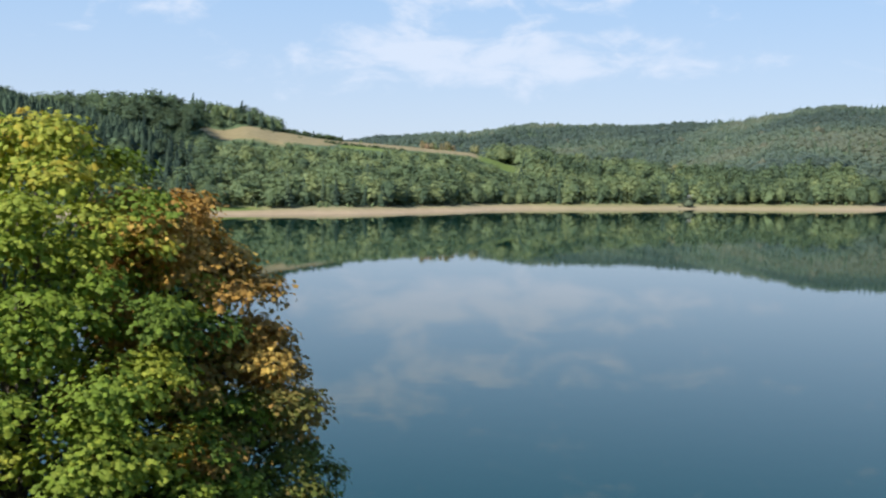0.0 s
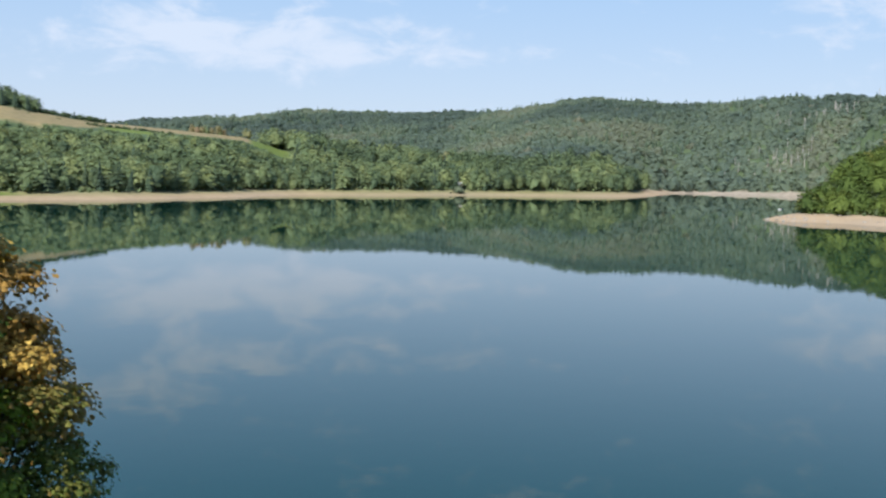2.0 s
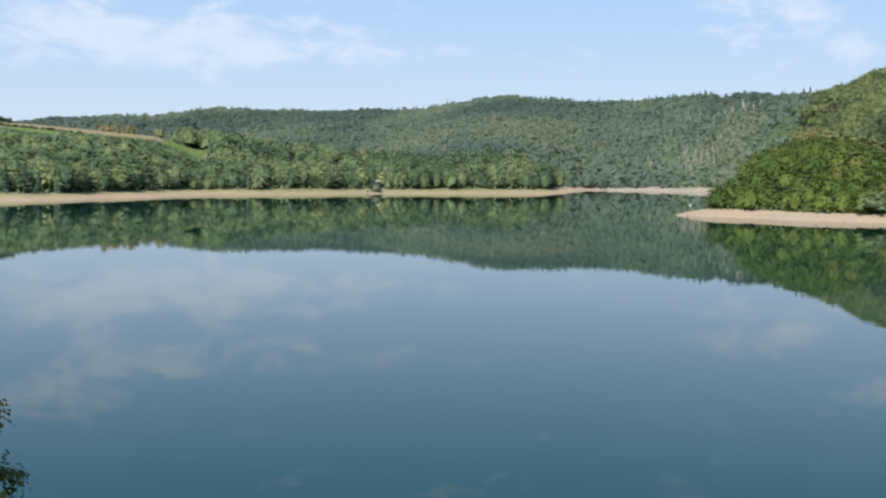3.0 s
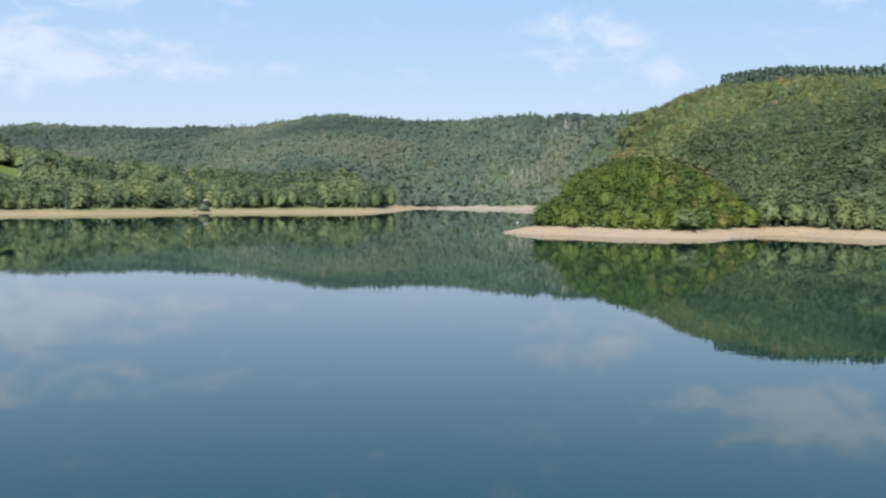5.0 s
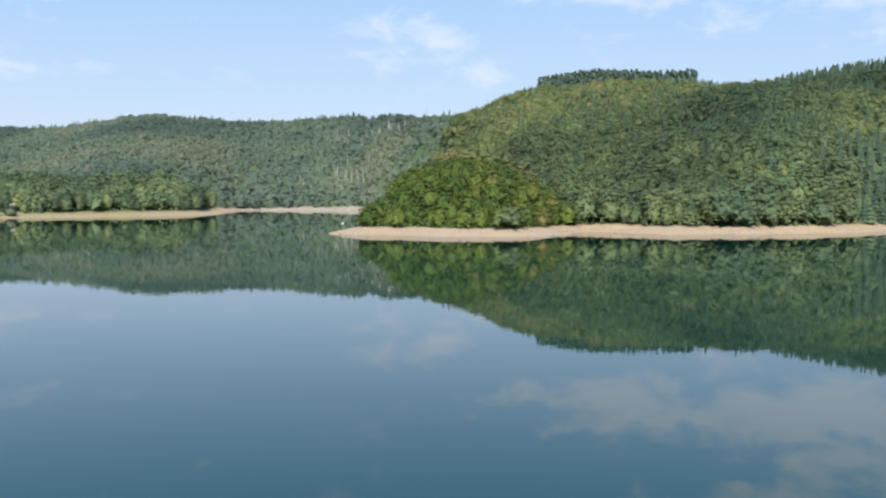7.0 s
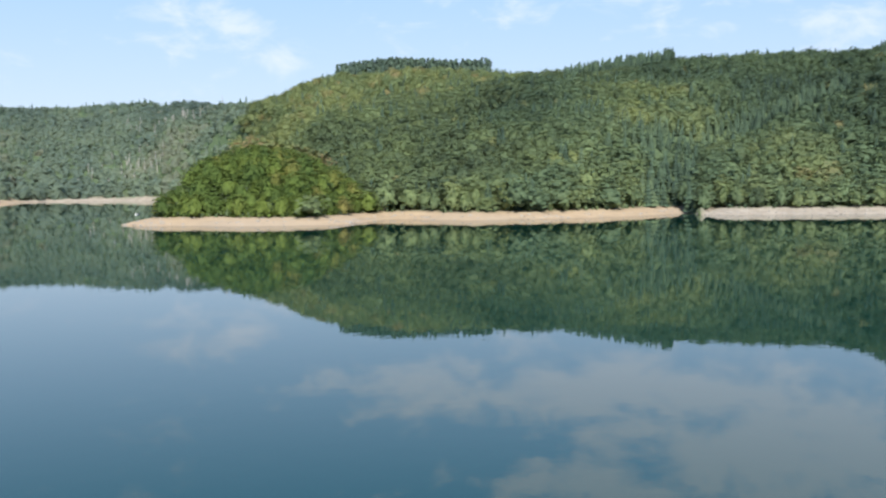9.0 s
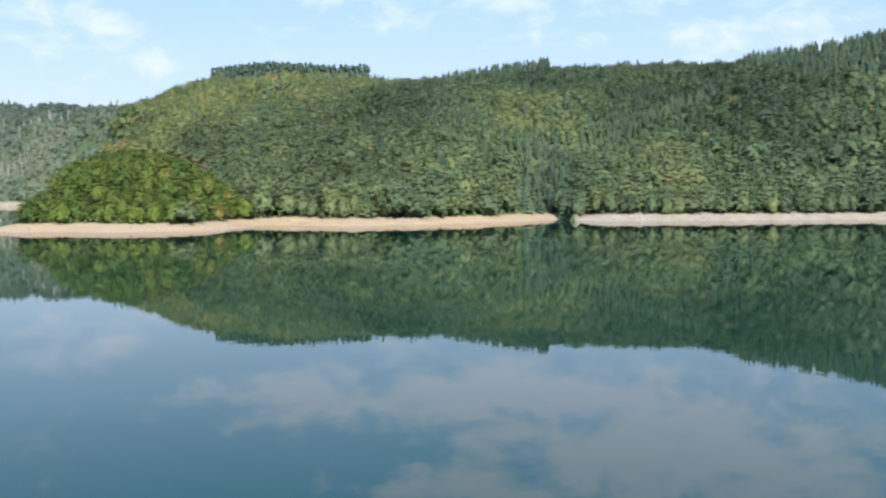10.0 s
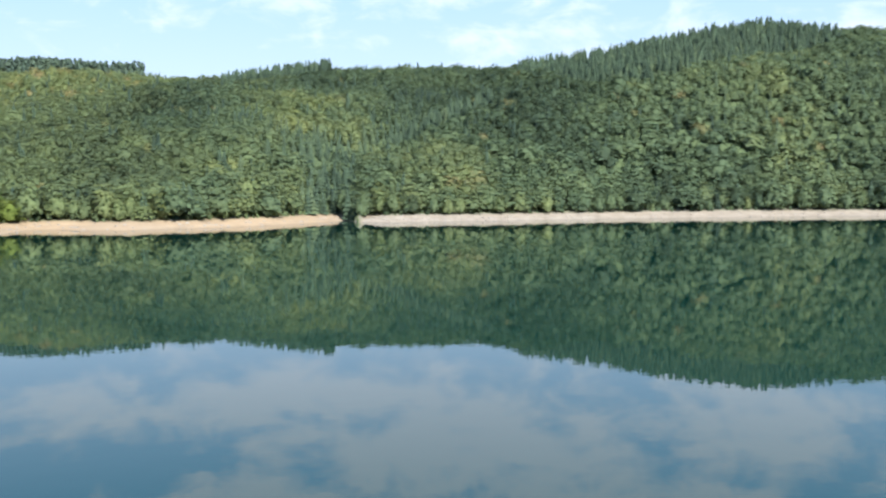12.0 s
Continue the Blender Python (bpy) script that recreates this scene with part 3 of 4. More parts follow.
def skyline_mask(x, y, z, top):
    """True for trees whose tops can be seen from across the lake."""
    az = np.arange(-30, 95, 0.5)
    rad = np.arange(380, 2000, 12.0)
    A, R = np.meshgrid(np.radians(az), rad)
    zz, _, _, _ = land_height(R * np.sin(A), R * np.cos(A))
    el = (zz + 5 - 20) / R
    run = np.maximum.accumulate(el, 0)
    r, a = np.hypot(x, y), np.degrees(np.arctan2(x, y))
    i = np.clip(np.round((a + 30) / 0.5).astype(int), 0, len(az) - 1)
    j = np.clip(((r - 30 - 380) / 12).astype(int), 0, len(rad) - 1)
    return (z + top + 3 - 20) / r > run[j, i]


def spots(step, a0, a1, r0, r1, seed):
    r = np.random.default_rng(seed)
    lim = r1 * 1.02
    g = np.arange(-lim, lim, step)
    x, y = np.meshgrid(g, g)
    x = (x + r.uniform(-0.52, 0.52, x.shape) * step).ravel()
    y = (y + r.uniform(-0.52, 0.52, y.shape) * step).ravel()
    rr, a = np.hypot(x, y), np.degrees(np.arctan2(x, y))
    k = (rr > r0) & (rr < r1) & (a > a0) & (a < a1)
    x, y = x[k], y[k]
    z, ds, rr, a = land_height(x, y)
    dry, green = fields(a, rr)
    k = (ds > shore_width(a) - 3) & (dry + green < 0.5) & ~((a > 12.75) & (a < 13.75) & (rr < 905)) & (skyline_mask(x, y, z, 14) | ((a > 62) & (rr < 880)))
    return x[k], y[k], z[k], ds[k], rr[k], a[k]


def conifer_share(a, r, x, y):
    """How much of the wood is spruce, place by place."""
    p = np.full(a.shape, 0.06)
    p = np.where((a < -13.2) & (r < 820), 0.75, p)
    p = np.where((a < -10) & (r > 820), 0.15, p)
    crest = np.interp(a, [53.1, 53.2, 59, 59.1, 69.2, 69.3, 72, 76, 80, 85.7, 85.8], [9e3, 938, 935, 9e3, 9e3, 858, 835, 825, 895, 945, 9e3])
    p = np.where(r > crest, 1.0, p)
    g = np.abs((a - 60.2) - (r - 630) * 0.019) * radians(1) * r
    p = np.where((g < 18) & (a > 50) & (r > 700) & (r < 860), 0.45, p)
    p = np.where((a > 57.3) & (a < 60.2) & (r < 715), 0.85, p)
    p = np.where((a > 54) & (a < 57.3) & (r > 650) & (r < 720), 0.25, p)
    p = np.where((a > 3) & (a < 16) & (r > 800) & (r < 1060), 0.18, p)
    p = np.where(r > 1150, np.where(bumps(x, y, 260, 11) > 0.45, 0.25, 0.02), p)
    return p


def on_knoll(x, y):
    kx, ky = polar(36.2, 545)
    t = radians(36.2)
    along, across = (x - kx) * math.sin(t) + (y - ky) * math.cos(t), (x - kx) * math.cos(t) - (y - ky) * math.sin(t)
    return (across / 64) ** 2 + (along / np.where(along > 0, 60, 62)) ** 2 < 1.0


def pine_grove(a, r):
    return (a > 40.9) & (a < 49.3) & (r > 1085) & (r < 1150)


def spruce_stand(a, r):
    """Closed stands of spruce: two on the crest, one above the gully."""
    edge = np.interp(a, [53.2, 56, 59.0], [945, 938, 935])
    edge2 = np.interp(a, [69.3, 72, 76, 78, 80, 83, 85.7], [855, 795, 775, 795, 850, 900, 930])
    g = np.abs((a - 60.2) - (r - 630) * 0.019) * radians(1) * r
    return ((a > 53.2) & (a < 59.0) & (r > edge)) | ((a > 69.3) & (a < 85.7) & (r > edge2)) | ((a > 62.2) & (a < 67.8) & (np.abs(r - 735 - (a - 62.5) * 11) < 17)) \
        | ((a > -30) & (a < -16.5 + (r - 640) * 0.01) & (r < 800) & (r > 690))


def build_woods():
    """All woods as masses; the trees of the knoll and of the shores' edges are kept back as single trees."""
    r = np.random.default_rng(21)
    wides = (1, 0.85, 1.1, 0.8, 1, 0.95, 0.75, 1.15)
    near_t = [leafy_crown(s, 25, 5, 0.068, 0.27 * q, -0.25, 0.15, 0.45, 0.62, 0.84, foot=0.12, loose=0.10) for s, q in zip(range(1, 9), wides)]
    mid_t = [leafy_crown(s, 32, 6, 0.055, 0.25 * q, 0.06, 0.12, 0.45, 0.5, 0.76) for s, q in zip(range(11, 19), wides)]
    far_t = [leafy_crown(s, 10, 3, 0.14, 0.34 * q, -0.5, 0.2, 0.5, 1.2, 0.96, foot=0.2, loose=0.03) for s, q in zip(range(21, 28), wides)]
    spr = [spruce_crown(s) for s in range(4)]
    far_spr = [spruce_crown(s, 4, 5) for s in range(3, 6)]
    plans = [("far wooded hills beyond the lake", 9.4, -9, 38, 1120, 1900, far_t, far_spr, M_FAR_HAZED), ("slope below the dry field", 9.3, -27, 25, 590, 1119, mid_t, spr, M_BROAD),
             ("steep hillside above the pale shore", 6.1, 29, 91, 400, 1250, near_t, spr, M_SLOPE)]
    single = []
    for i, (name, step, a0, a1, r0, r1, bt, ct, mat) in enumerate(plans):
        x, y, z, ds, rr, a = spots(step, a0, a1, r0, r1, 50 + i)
        k = ~pine_grove(a, rr) & ~spruce_stand(a, rr)
        if i >= 2:
            k &= ~((a < 38) & (rr > 1119))
        bare = (a > -8.8) & (a < 2.2) & (rr > np.interp(a, [-9, -5, -2, 2], [960, 985, 1000, 1005])) & (rr < 1110)
        k &= ~bare | (r.uniform(0, 1, len(x)) < 0.25)
        k &= ~((a > -9) & (a < 2.6) & (rr > 1018) & (rr < 1300))
        x, y, z, ds, rr, a, bare = [q[k] for q in (x, y, z, ds, rr, a, bare)]
        k = ~((a > -13.2) & (a < 4.2) & (rr > field_foot(a)) & (rr < 1018)) | (bare & (r.uniform(0, 1, len(x)) < 0.3))
        k |= (a < -8.6) & (rr > 976)
        x, y, z, ds, rr, a, bare = [q[k] for q in (x, y, z, ds, rr, a, bare)]
        rise_angle = (z - 20) / rr
        con = r.uniform(0, 1, len(x)) < conifer_share(a, rr, x, y)
        patch = bumps(x, y, 300, 8) * (0.30, 0.06, 0.16)[i] + bumps(x, y, 110, 5) * 0.12 + bumps(x, y, 40, 6) * 0.06
        larch = (a > 56.2) & (a < 62.0) & (rr > 690) & (rr < 860)
        pale = np.clip((rr - 760) / 160, 0, 1) * np.clip((52 - a) / 6, 0, 1) * (i == 2)
        # Leaf tone set lower over the far valley.
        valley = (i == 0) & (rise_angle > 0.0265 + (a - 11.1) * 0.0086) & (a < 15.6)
        # Sunlit middle of the far hill, painted into the leaf tone.
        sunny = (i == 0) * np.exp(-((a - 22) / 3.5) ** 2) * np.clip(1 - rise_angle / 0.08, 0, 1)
        # Tone also carries the left spur's shaded face and each slope's brightness by bearing.
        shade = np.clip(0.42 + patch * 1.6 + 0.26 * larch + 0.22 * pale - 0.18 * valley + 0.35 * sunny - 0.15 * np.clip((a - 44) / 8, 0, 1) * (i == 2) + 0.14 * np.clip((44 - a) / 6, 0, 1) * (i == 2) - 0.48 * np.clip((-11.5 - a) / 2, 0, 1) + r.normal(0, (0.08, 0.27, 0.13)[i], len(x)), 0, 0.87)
        shade = np.where(r.uniform(0, 1, len(x)) < np.where(pale > 0.4, 0.10, 0.008), r.uniform(0.88, 0.97, len(x)), shade)
        shade = np.where((a > 56.4) & (a < 57.4) & (rr < 612), r.uniform(0.8, 0.9, len(x)), shade)
        brown = (a > 36.2) & (a < 40.6) & (rr > 592) & (rr < 640)
        shade = np.where(brown, r.uniform(0.86, 0.95, len(x)), shade)
        edge = np.clip((ds - shore_width(a)) / 25, 0, 1)
        h = np.clip((14.0, 15.5, 14.0)[i] * np.exp(r.normal(0, (0.12, 0.27, 0.17)[i], len(x))) * np.where(r.uniform(0, 1, len(x)) < 0.04, 1.2, 1), 8, 22) * (0.9 + 0.10 * edge) * (1 + 0.08 * bumps(x, y, 60, 9))
        h = np.where(bare, 4.0, np.where(brown, h * 1.3, h))
        closed = closed_wood(a, rr, ds)
        low = 1 - np.where(rr < 1130, 0.52, 0.46) * closed
        h *= low
        h = np.where((a < -8.6) & (rr > 940) & (rr < 1119), h * 0.62, h)
        cap = below_fields(a, rr, z - 0.8)
        h = np.minimum(h, cap * r.uniform(0.7, 0.98, len(x)))
        con &= cap > 10
        sp = r.uniform(1.3, 2.1, len(x)) * (1 - closed) + r.uniform(1.7, 2.5, len(x)) * closed
        sp = np.minimum(np.where(h < 5, np.maximum(sp, 1.7), sp), 13 / np.maximum(h, 1) / 0.5)
        pos = np.stack([x, y, z - 0.8 + 1.6 * closed * (rr < 1130)], 1)
        knoll = on_knoll(x, y) & (i == 2)
        shore = ds < shore_width(a) + (7 if i < 2 else 5)
        alone = shore & ~knoll & ~con & ((a > 41.2) if i == 2 else (a > -14) & (h > 6)) & (rr < 1119) & (r.uniform(0, 1, len(x)) < (0.75 if i == 2 else 0.5))
        single += [(p, q, 3 if i < 2 else 1 + int(w > 46 + 26 * r.uniform())) for p, q, w in zip(pos[alone], h[alone] * (1 if i < 2 else 1.04), a[alone])]
        con &= ~bare & ~knoll
        b = ~con & ~alone & ~knoll
        # HILL's bluer green grows commoner rightwards: haze put into the colour.
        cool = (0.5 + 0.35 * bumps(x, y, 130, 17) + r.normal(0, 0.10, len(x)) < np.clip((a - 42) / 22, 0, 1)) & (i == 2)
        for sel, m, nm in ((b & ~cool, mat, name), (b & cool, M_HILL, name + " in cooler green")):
            if i == 2 and sel.any():
                tall = sel & (closed < 0.35)
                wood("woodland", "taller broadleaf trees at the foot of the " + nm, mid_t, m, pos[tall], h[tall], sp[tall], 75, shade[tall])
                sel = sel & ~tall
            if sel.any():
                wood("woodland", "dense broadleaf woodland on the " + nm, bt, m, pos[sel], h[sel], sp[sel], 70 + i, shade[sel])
        hc = r.uniform(14, 20, len(x)) * (0.3 + 0.7 * low)
        wood("conifers", "scattered dark spruces on the " + name, ct, M_SPRUCE, pos[con], hc[con], r.uniform(0.85, 1.15, con.sum()), 80 + i, shade[con])
    x, y, z, ds, rr, a = spots(6.6, 29.5, 43, 470, 610, 77)
    k = on_knoll(x, y)
    u, v, w, dd, rr, a = spots(3.6, 29.5, 43, 470, 600, 78)
    q = on_knoll(u, v) & (dd > shore_width(a) - 1)
    wood("undergrowth", "dense green undergrowth between the trees of the point", near_t, M_POINT, np.stack([u, v, w - 0.6], 1)[q], r.uniform(4.0, 6.5, q.sum()), r.uniform(1.5, 2.2, q.sum()), 79, r.uniform(0.1, 0.6, q.sum()))
    single += [(np.array((p, q, w - 0.8)), r.uniform(9.0, 12.5), 0) for p, q, w in zip(x[k], y[k], z[k])]
    # hedge above the dry field, brown-leaved trees behind the stubble strip, lone spruces on the brow
    t = np.linspace(0, 1, 46)
    for nm, label, tpl, m, a, rr, h, tone in (
            ("hedge", "dark scrubby hedge along the top of the dry field", mid_t, M_BROAD, -8.9 + 3.3 * t + r.normal(0, 0.08, 46), 984 + 8 * t, r.uniform(2.5, 5.5, 46), 0.15),
            ("hedge", "dark hedge along the lower edge of the stubble strip", mid_t, M_BROAD, -6.4 + 4.2 * t + r.normal(0, 0.06, 46), 938 + 3 * t, r.uniform(1.4, 3.0, 46), 0.1),
            ("bushes", "a few dark bushes on the dry field", mid_t, M_BROAD, np.array([-11.9, -9.9, -9.75, -9.3, -7.9, -7.8]), np.array([970, 952, 955, 948, 940, 936.0]), np.array([1.6, 2.4, 1.8, 1.4, 1.7, 1.5]), 0.1),
            ("brown_trees", "thin brown-leaved trees behind the stubble field", mid_t, M_BROAD, r.uniform(-1.6, 1.8, 15), r.uniform(1016, 1030, 15), r.uniform(7, 11, 15), 0.91),
            ("brown_trees", "olive-brown trees behind the crown of the point", mid_t, M_SLOPE, np.linspace(36.2, 40.2, 15), np.linspace(602, 622, 15), np.zeros(15), 0.91),
            ("lone_spruces", "lone spruces on the brow above the dry field", spr, M_SPRUCE, np.array([-9.25, -9.4, -9.9, -10.4, -7.1, -5.6]), np.array([975, 985, 980, 985, 986, 995.0]), np.array([15, 11, 13, 12, 7, 6.0]), 0.3)):
        x, y = rr * np.sin(np.radians(a)), rr * np.cos(np.radians(a))
        z = land_height(x, y)[0]
        if a.min() > 30:
            h = np.clip(20 + rr * np.interp(a, [36.2, 37.2, 40.2], [0.0405, 0.0395, 0.025]) - z, 8, 24) * r.uniform(0.92, 1.04, len(a))
        wood(nm, label, tpl, m, np.stack([x, y, z - 0.4], 1), h, r.uniform(1.0, 1.4, len(x)) * (2.0 if nm in ("hedge", "bushes") else 1.0), 120, np.clip(tone + r.normal(0, 0.05, len(x)), 0, 1))
    # closed spruce stands
    for i, (name, step, a0, a1, r0, r1) in enumerate((("hill crests", 5.2, 53, 86, 640, 1060), ("spur by the far beach", 5.4, -28, -13, 690, 800))):
        x, y, z, ds, rr, a = spots(step, a0, a1, r0, r1, 60 + i)
        k = spruce_stand(a, rr)
        x, y, z, rr, a = x[k], y[k], z[k], rr[k], a[k]
        h = (r.uniform(14.5, 20, len(x)) - 5.9 * closed_wood(a, rr, ds[k])) * np.where((a < 60) & (a > 50) & (rr > 900), np.interp(a, [53, 56, 59], [1.0, 1.38, 1.45]), 1)
        wood("spruce_stand", "closed stand of dark green spruces on the " + name, spr, M_SPRUCE, np.stack([x, y, z - 0.5], 1), h, r.uniform(0.9, 1.25, len(x)), 90 + i, np.clip(0.45 + r.normal(0, 0.2, len(x)), 0, 1))
    return single


def part(name, me, parent, label=""):
    ob = new(name, me)
    ob.parent = parent
    return tagged(ob, label)


def build_single_trees(single):
    """Trees at the water's edge and on the knoll: trunk with limbs, and crown."""
    r = np.random.default_rng(33)
    kinds = {}
    for group, mat in ((0, M_KNOLL), (1, M_SLOPE_OB), (2, M_BROAD_OB), (3, M_BROAD_OB)):
        kinds[group] = []
        for s in range(7):
            cv, cf, cn = leafy_crown(100 + s + 10 * group, 46, 8, 0.040, 0.25 * (1, 0.85, 1.15, 0.9, 1.1, 1, 0.8)[s], 0.0 if group < 3 else 0.03, 0.105, 0.30, 0.42, 0.78, True, 0.22)
            limbs = [tube((0, 0, -0.06), (0.01, 0.0, 0.30), 0.022, 0.015), tube((0.01, 0, 0.30), (0.0, 0.02, 0.7), 0.015, 0.006)]
            for k in range(5):
                t = k * 1.26 + s
                limbs.append(tube((0.005, 0, 0.22 + 0.06 * k), (0.2 * math.cos(t), 0.2 * math.sin(t), 0.42 + 0.07 * k), 0.009, 0.003, 4))
            tv, tf = join(limbs)
            kinds[group].append((set_limbs(mesh_from("crown", cv, cf, mat), cn), mesh_from("trunk", tv, tf, M_BARK)))
    for p, h, knoll in single:
        crown, trunk = kinds[knoll][r.integers(0, 7)]
        root = new("broadleaf_tree")
        w = h * (r.uniform(1.25, 1.65) if knoll == 0 else r.uniform(1.05, 1.45))
        root.matrix_world = Matrix.LocRotScale(Vector(p), Euler((0, 0, r.uniform(0, 6.28))), Vector((w, w, h)))
        part("trunk", trunk, root)
        part("crown", crown, root)
        if knoll == 0:
            tagged(root, "bright green broadleaf tree on the rounded point", "tree", "trees on the wooded point")
        elif knoll == 3:
            tagged(root, "green broadleaf tree standing behind the far beach", "tree", "trees behind the far beach")
        else:
            tagged(root, "green broadleaf tree at the edge of the pale shore", "tree", "trees along the shore")


build_single_trees(build_woods())


def build_pines():
    """The grove of tall pines on the plateau: bare stems, high crowns, daylight between them."""
    r = np.random.default_rng(5)
    kinds = []
    for s in range(8):
        cv, cf, cn = pine_crown(200 + s, 0.34 if s < 4 else 0.50)
        tv, tf = tube((0, 0, -0.04), (0.005, 0.004, 0.8), 0.011, 0.006)
        kinds.append((set_limbs(mesh_from("crown", cv, cf, M_PINE), cn), mesh_from("trunk", tv, tf, M_BARK)))
    for a in np.arange(41.0, 49.25, 0.17):
        for row in range(3):
            if r.uniform() < 0.04:
                continue
            x, y = polar(a + r.normal(0, 0.07), 1090 + row * 13 + r.normal(0, 3))
            z = float(land_height(np.array([x]), np.array([y]))[0][0])
            h = (17 + 5.5 * min(1, (a - 41) / 2.5)) * r.uniform(0.92, 1.06)
            root = new("pine_tree")
            root.matrix_world = Matrix.LocRotScale(Vector((x, y, z)), Euler((0, 0, r.uniform(0, 6.28))), Vector((h * 0.86, h * 0.86, h)))
            crown, trunk = kinds[r.integers(4, 8) if 45.8 < a < 48.7 else r.integers(0, 4)]
            part("trunk", trunk, root)
            part("crown", crown, root)
            tagged(root, "tall dark pine with bare trunk on the plateau", "pine", "pine grove on the plateau")


build_pines()


def build_dead_trees():
    r = np.random.default_rng(15)
    kinds = []
    for s in range(4):
        ps = [tube((0, 0, -0.03), (0.01, 0.0, 1.0), 0.022, 0.006, 5)]
        for k in range(9):
            t, z = r.uniform(0, 6.28), r.uniform(0.3, 0.9)
            ps.append(tube((0, 0, z), (0.16 * (1.1 - z) * math.cos(t), 0.16 * (1.1 - z) * math.sin(t), z + r.uniform(0.0, 0.08)), 0.007, 0.002, 3))
        v, f = join(ps)
        kinds.append(mesh_from("dead_tree", v, f, M_DEAD))
    for a0, r0, n in ((33.5, 1340, 12), (30.8, 1370, 10), (31.0, 1230, 14), (30.0, 1225, 8), (28.4, 1235, 5), (32.0, 1330, 8)):
        for k in range(n):
            x, y = polar(a0 + r.normal(0, 0.7), r0 + r.normal(0, 18))
            z = float(land_height(np.array([x]), np.array([y]))[0][0])
            h = r.uniform(11, 15)
            root = tagged(new("dead_tree", kinds[r.integers(0, 4)]), "bleached bare dead tree standing among green woods", "dead tree", "dead trees on the slopes")
            root.matrix_world = Matrix.LocRotScale(Vector((x, y, z)), Euler((0, 0, r.uniform(0, 6.28))), Vector((h * 1.9, h * 1.9, h)))


build_dead_trees()

# ---- the two maples on the bank beside the camera ----
LEAF = np.array([(0, 0), (0.42, 0.16), (0.17, 0.34), (0.50, 0.68), (0.0, 1.0), (-0.50, 0.68), (-0.17, 0.34), (-0.42, 0.16)])
LEAF_FACES = np.array([(0, k, k + 1) for k in range(1, 7)])


def leaves(r, pos, out, shade, size):
    """Lobed, slightly folded leaves hanging from twig ends."""
    n = len(pos)
    nrm = out * 0.9 + np.array([0, 0, 0.6]) + r.normal(0, 0.42, (n, 3))
    nrm /= np.linalg.norm(nrm, axis=1)[:, None]
    tip = out + np.array([0, 0, -0.45]) + r.normal(0, 0.75, (n, 3))
    tip -= nrm * (tip * nrm).sum(1)[:, None]
    tip /= np.linalg.norm(tip, axis=1)[:, None]
    side = np.cross(tip, nrm)
    s = size * r.uniform(0.7, 1.25, n)
    v = (pos[:, None] + (LEAF[:, 0][None, :, None] * side[:, None] + LEAF[:, 1][None, :, None] * tip[:, None]
                         - (np.abs(LEAF[:, 0]) * 0.35 + LEAF[:, 1] ** 2 * 0.18)[None, :, None] * nrm[:, None]) * s[:, None, None])
    f = (LEAF_FACES[None] + (np.arange(n) * 8)[:, None, None]).reshape(-1, 3)
    return v.reshape(-1, 3), f, np.repeat(shade, 8)


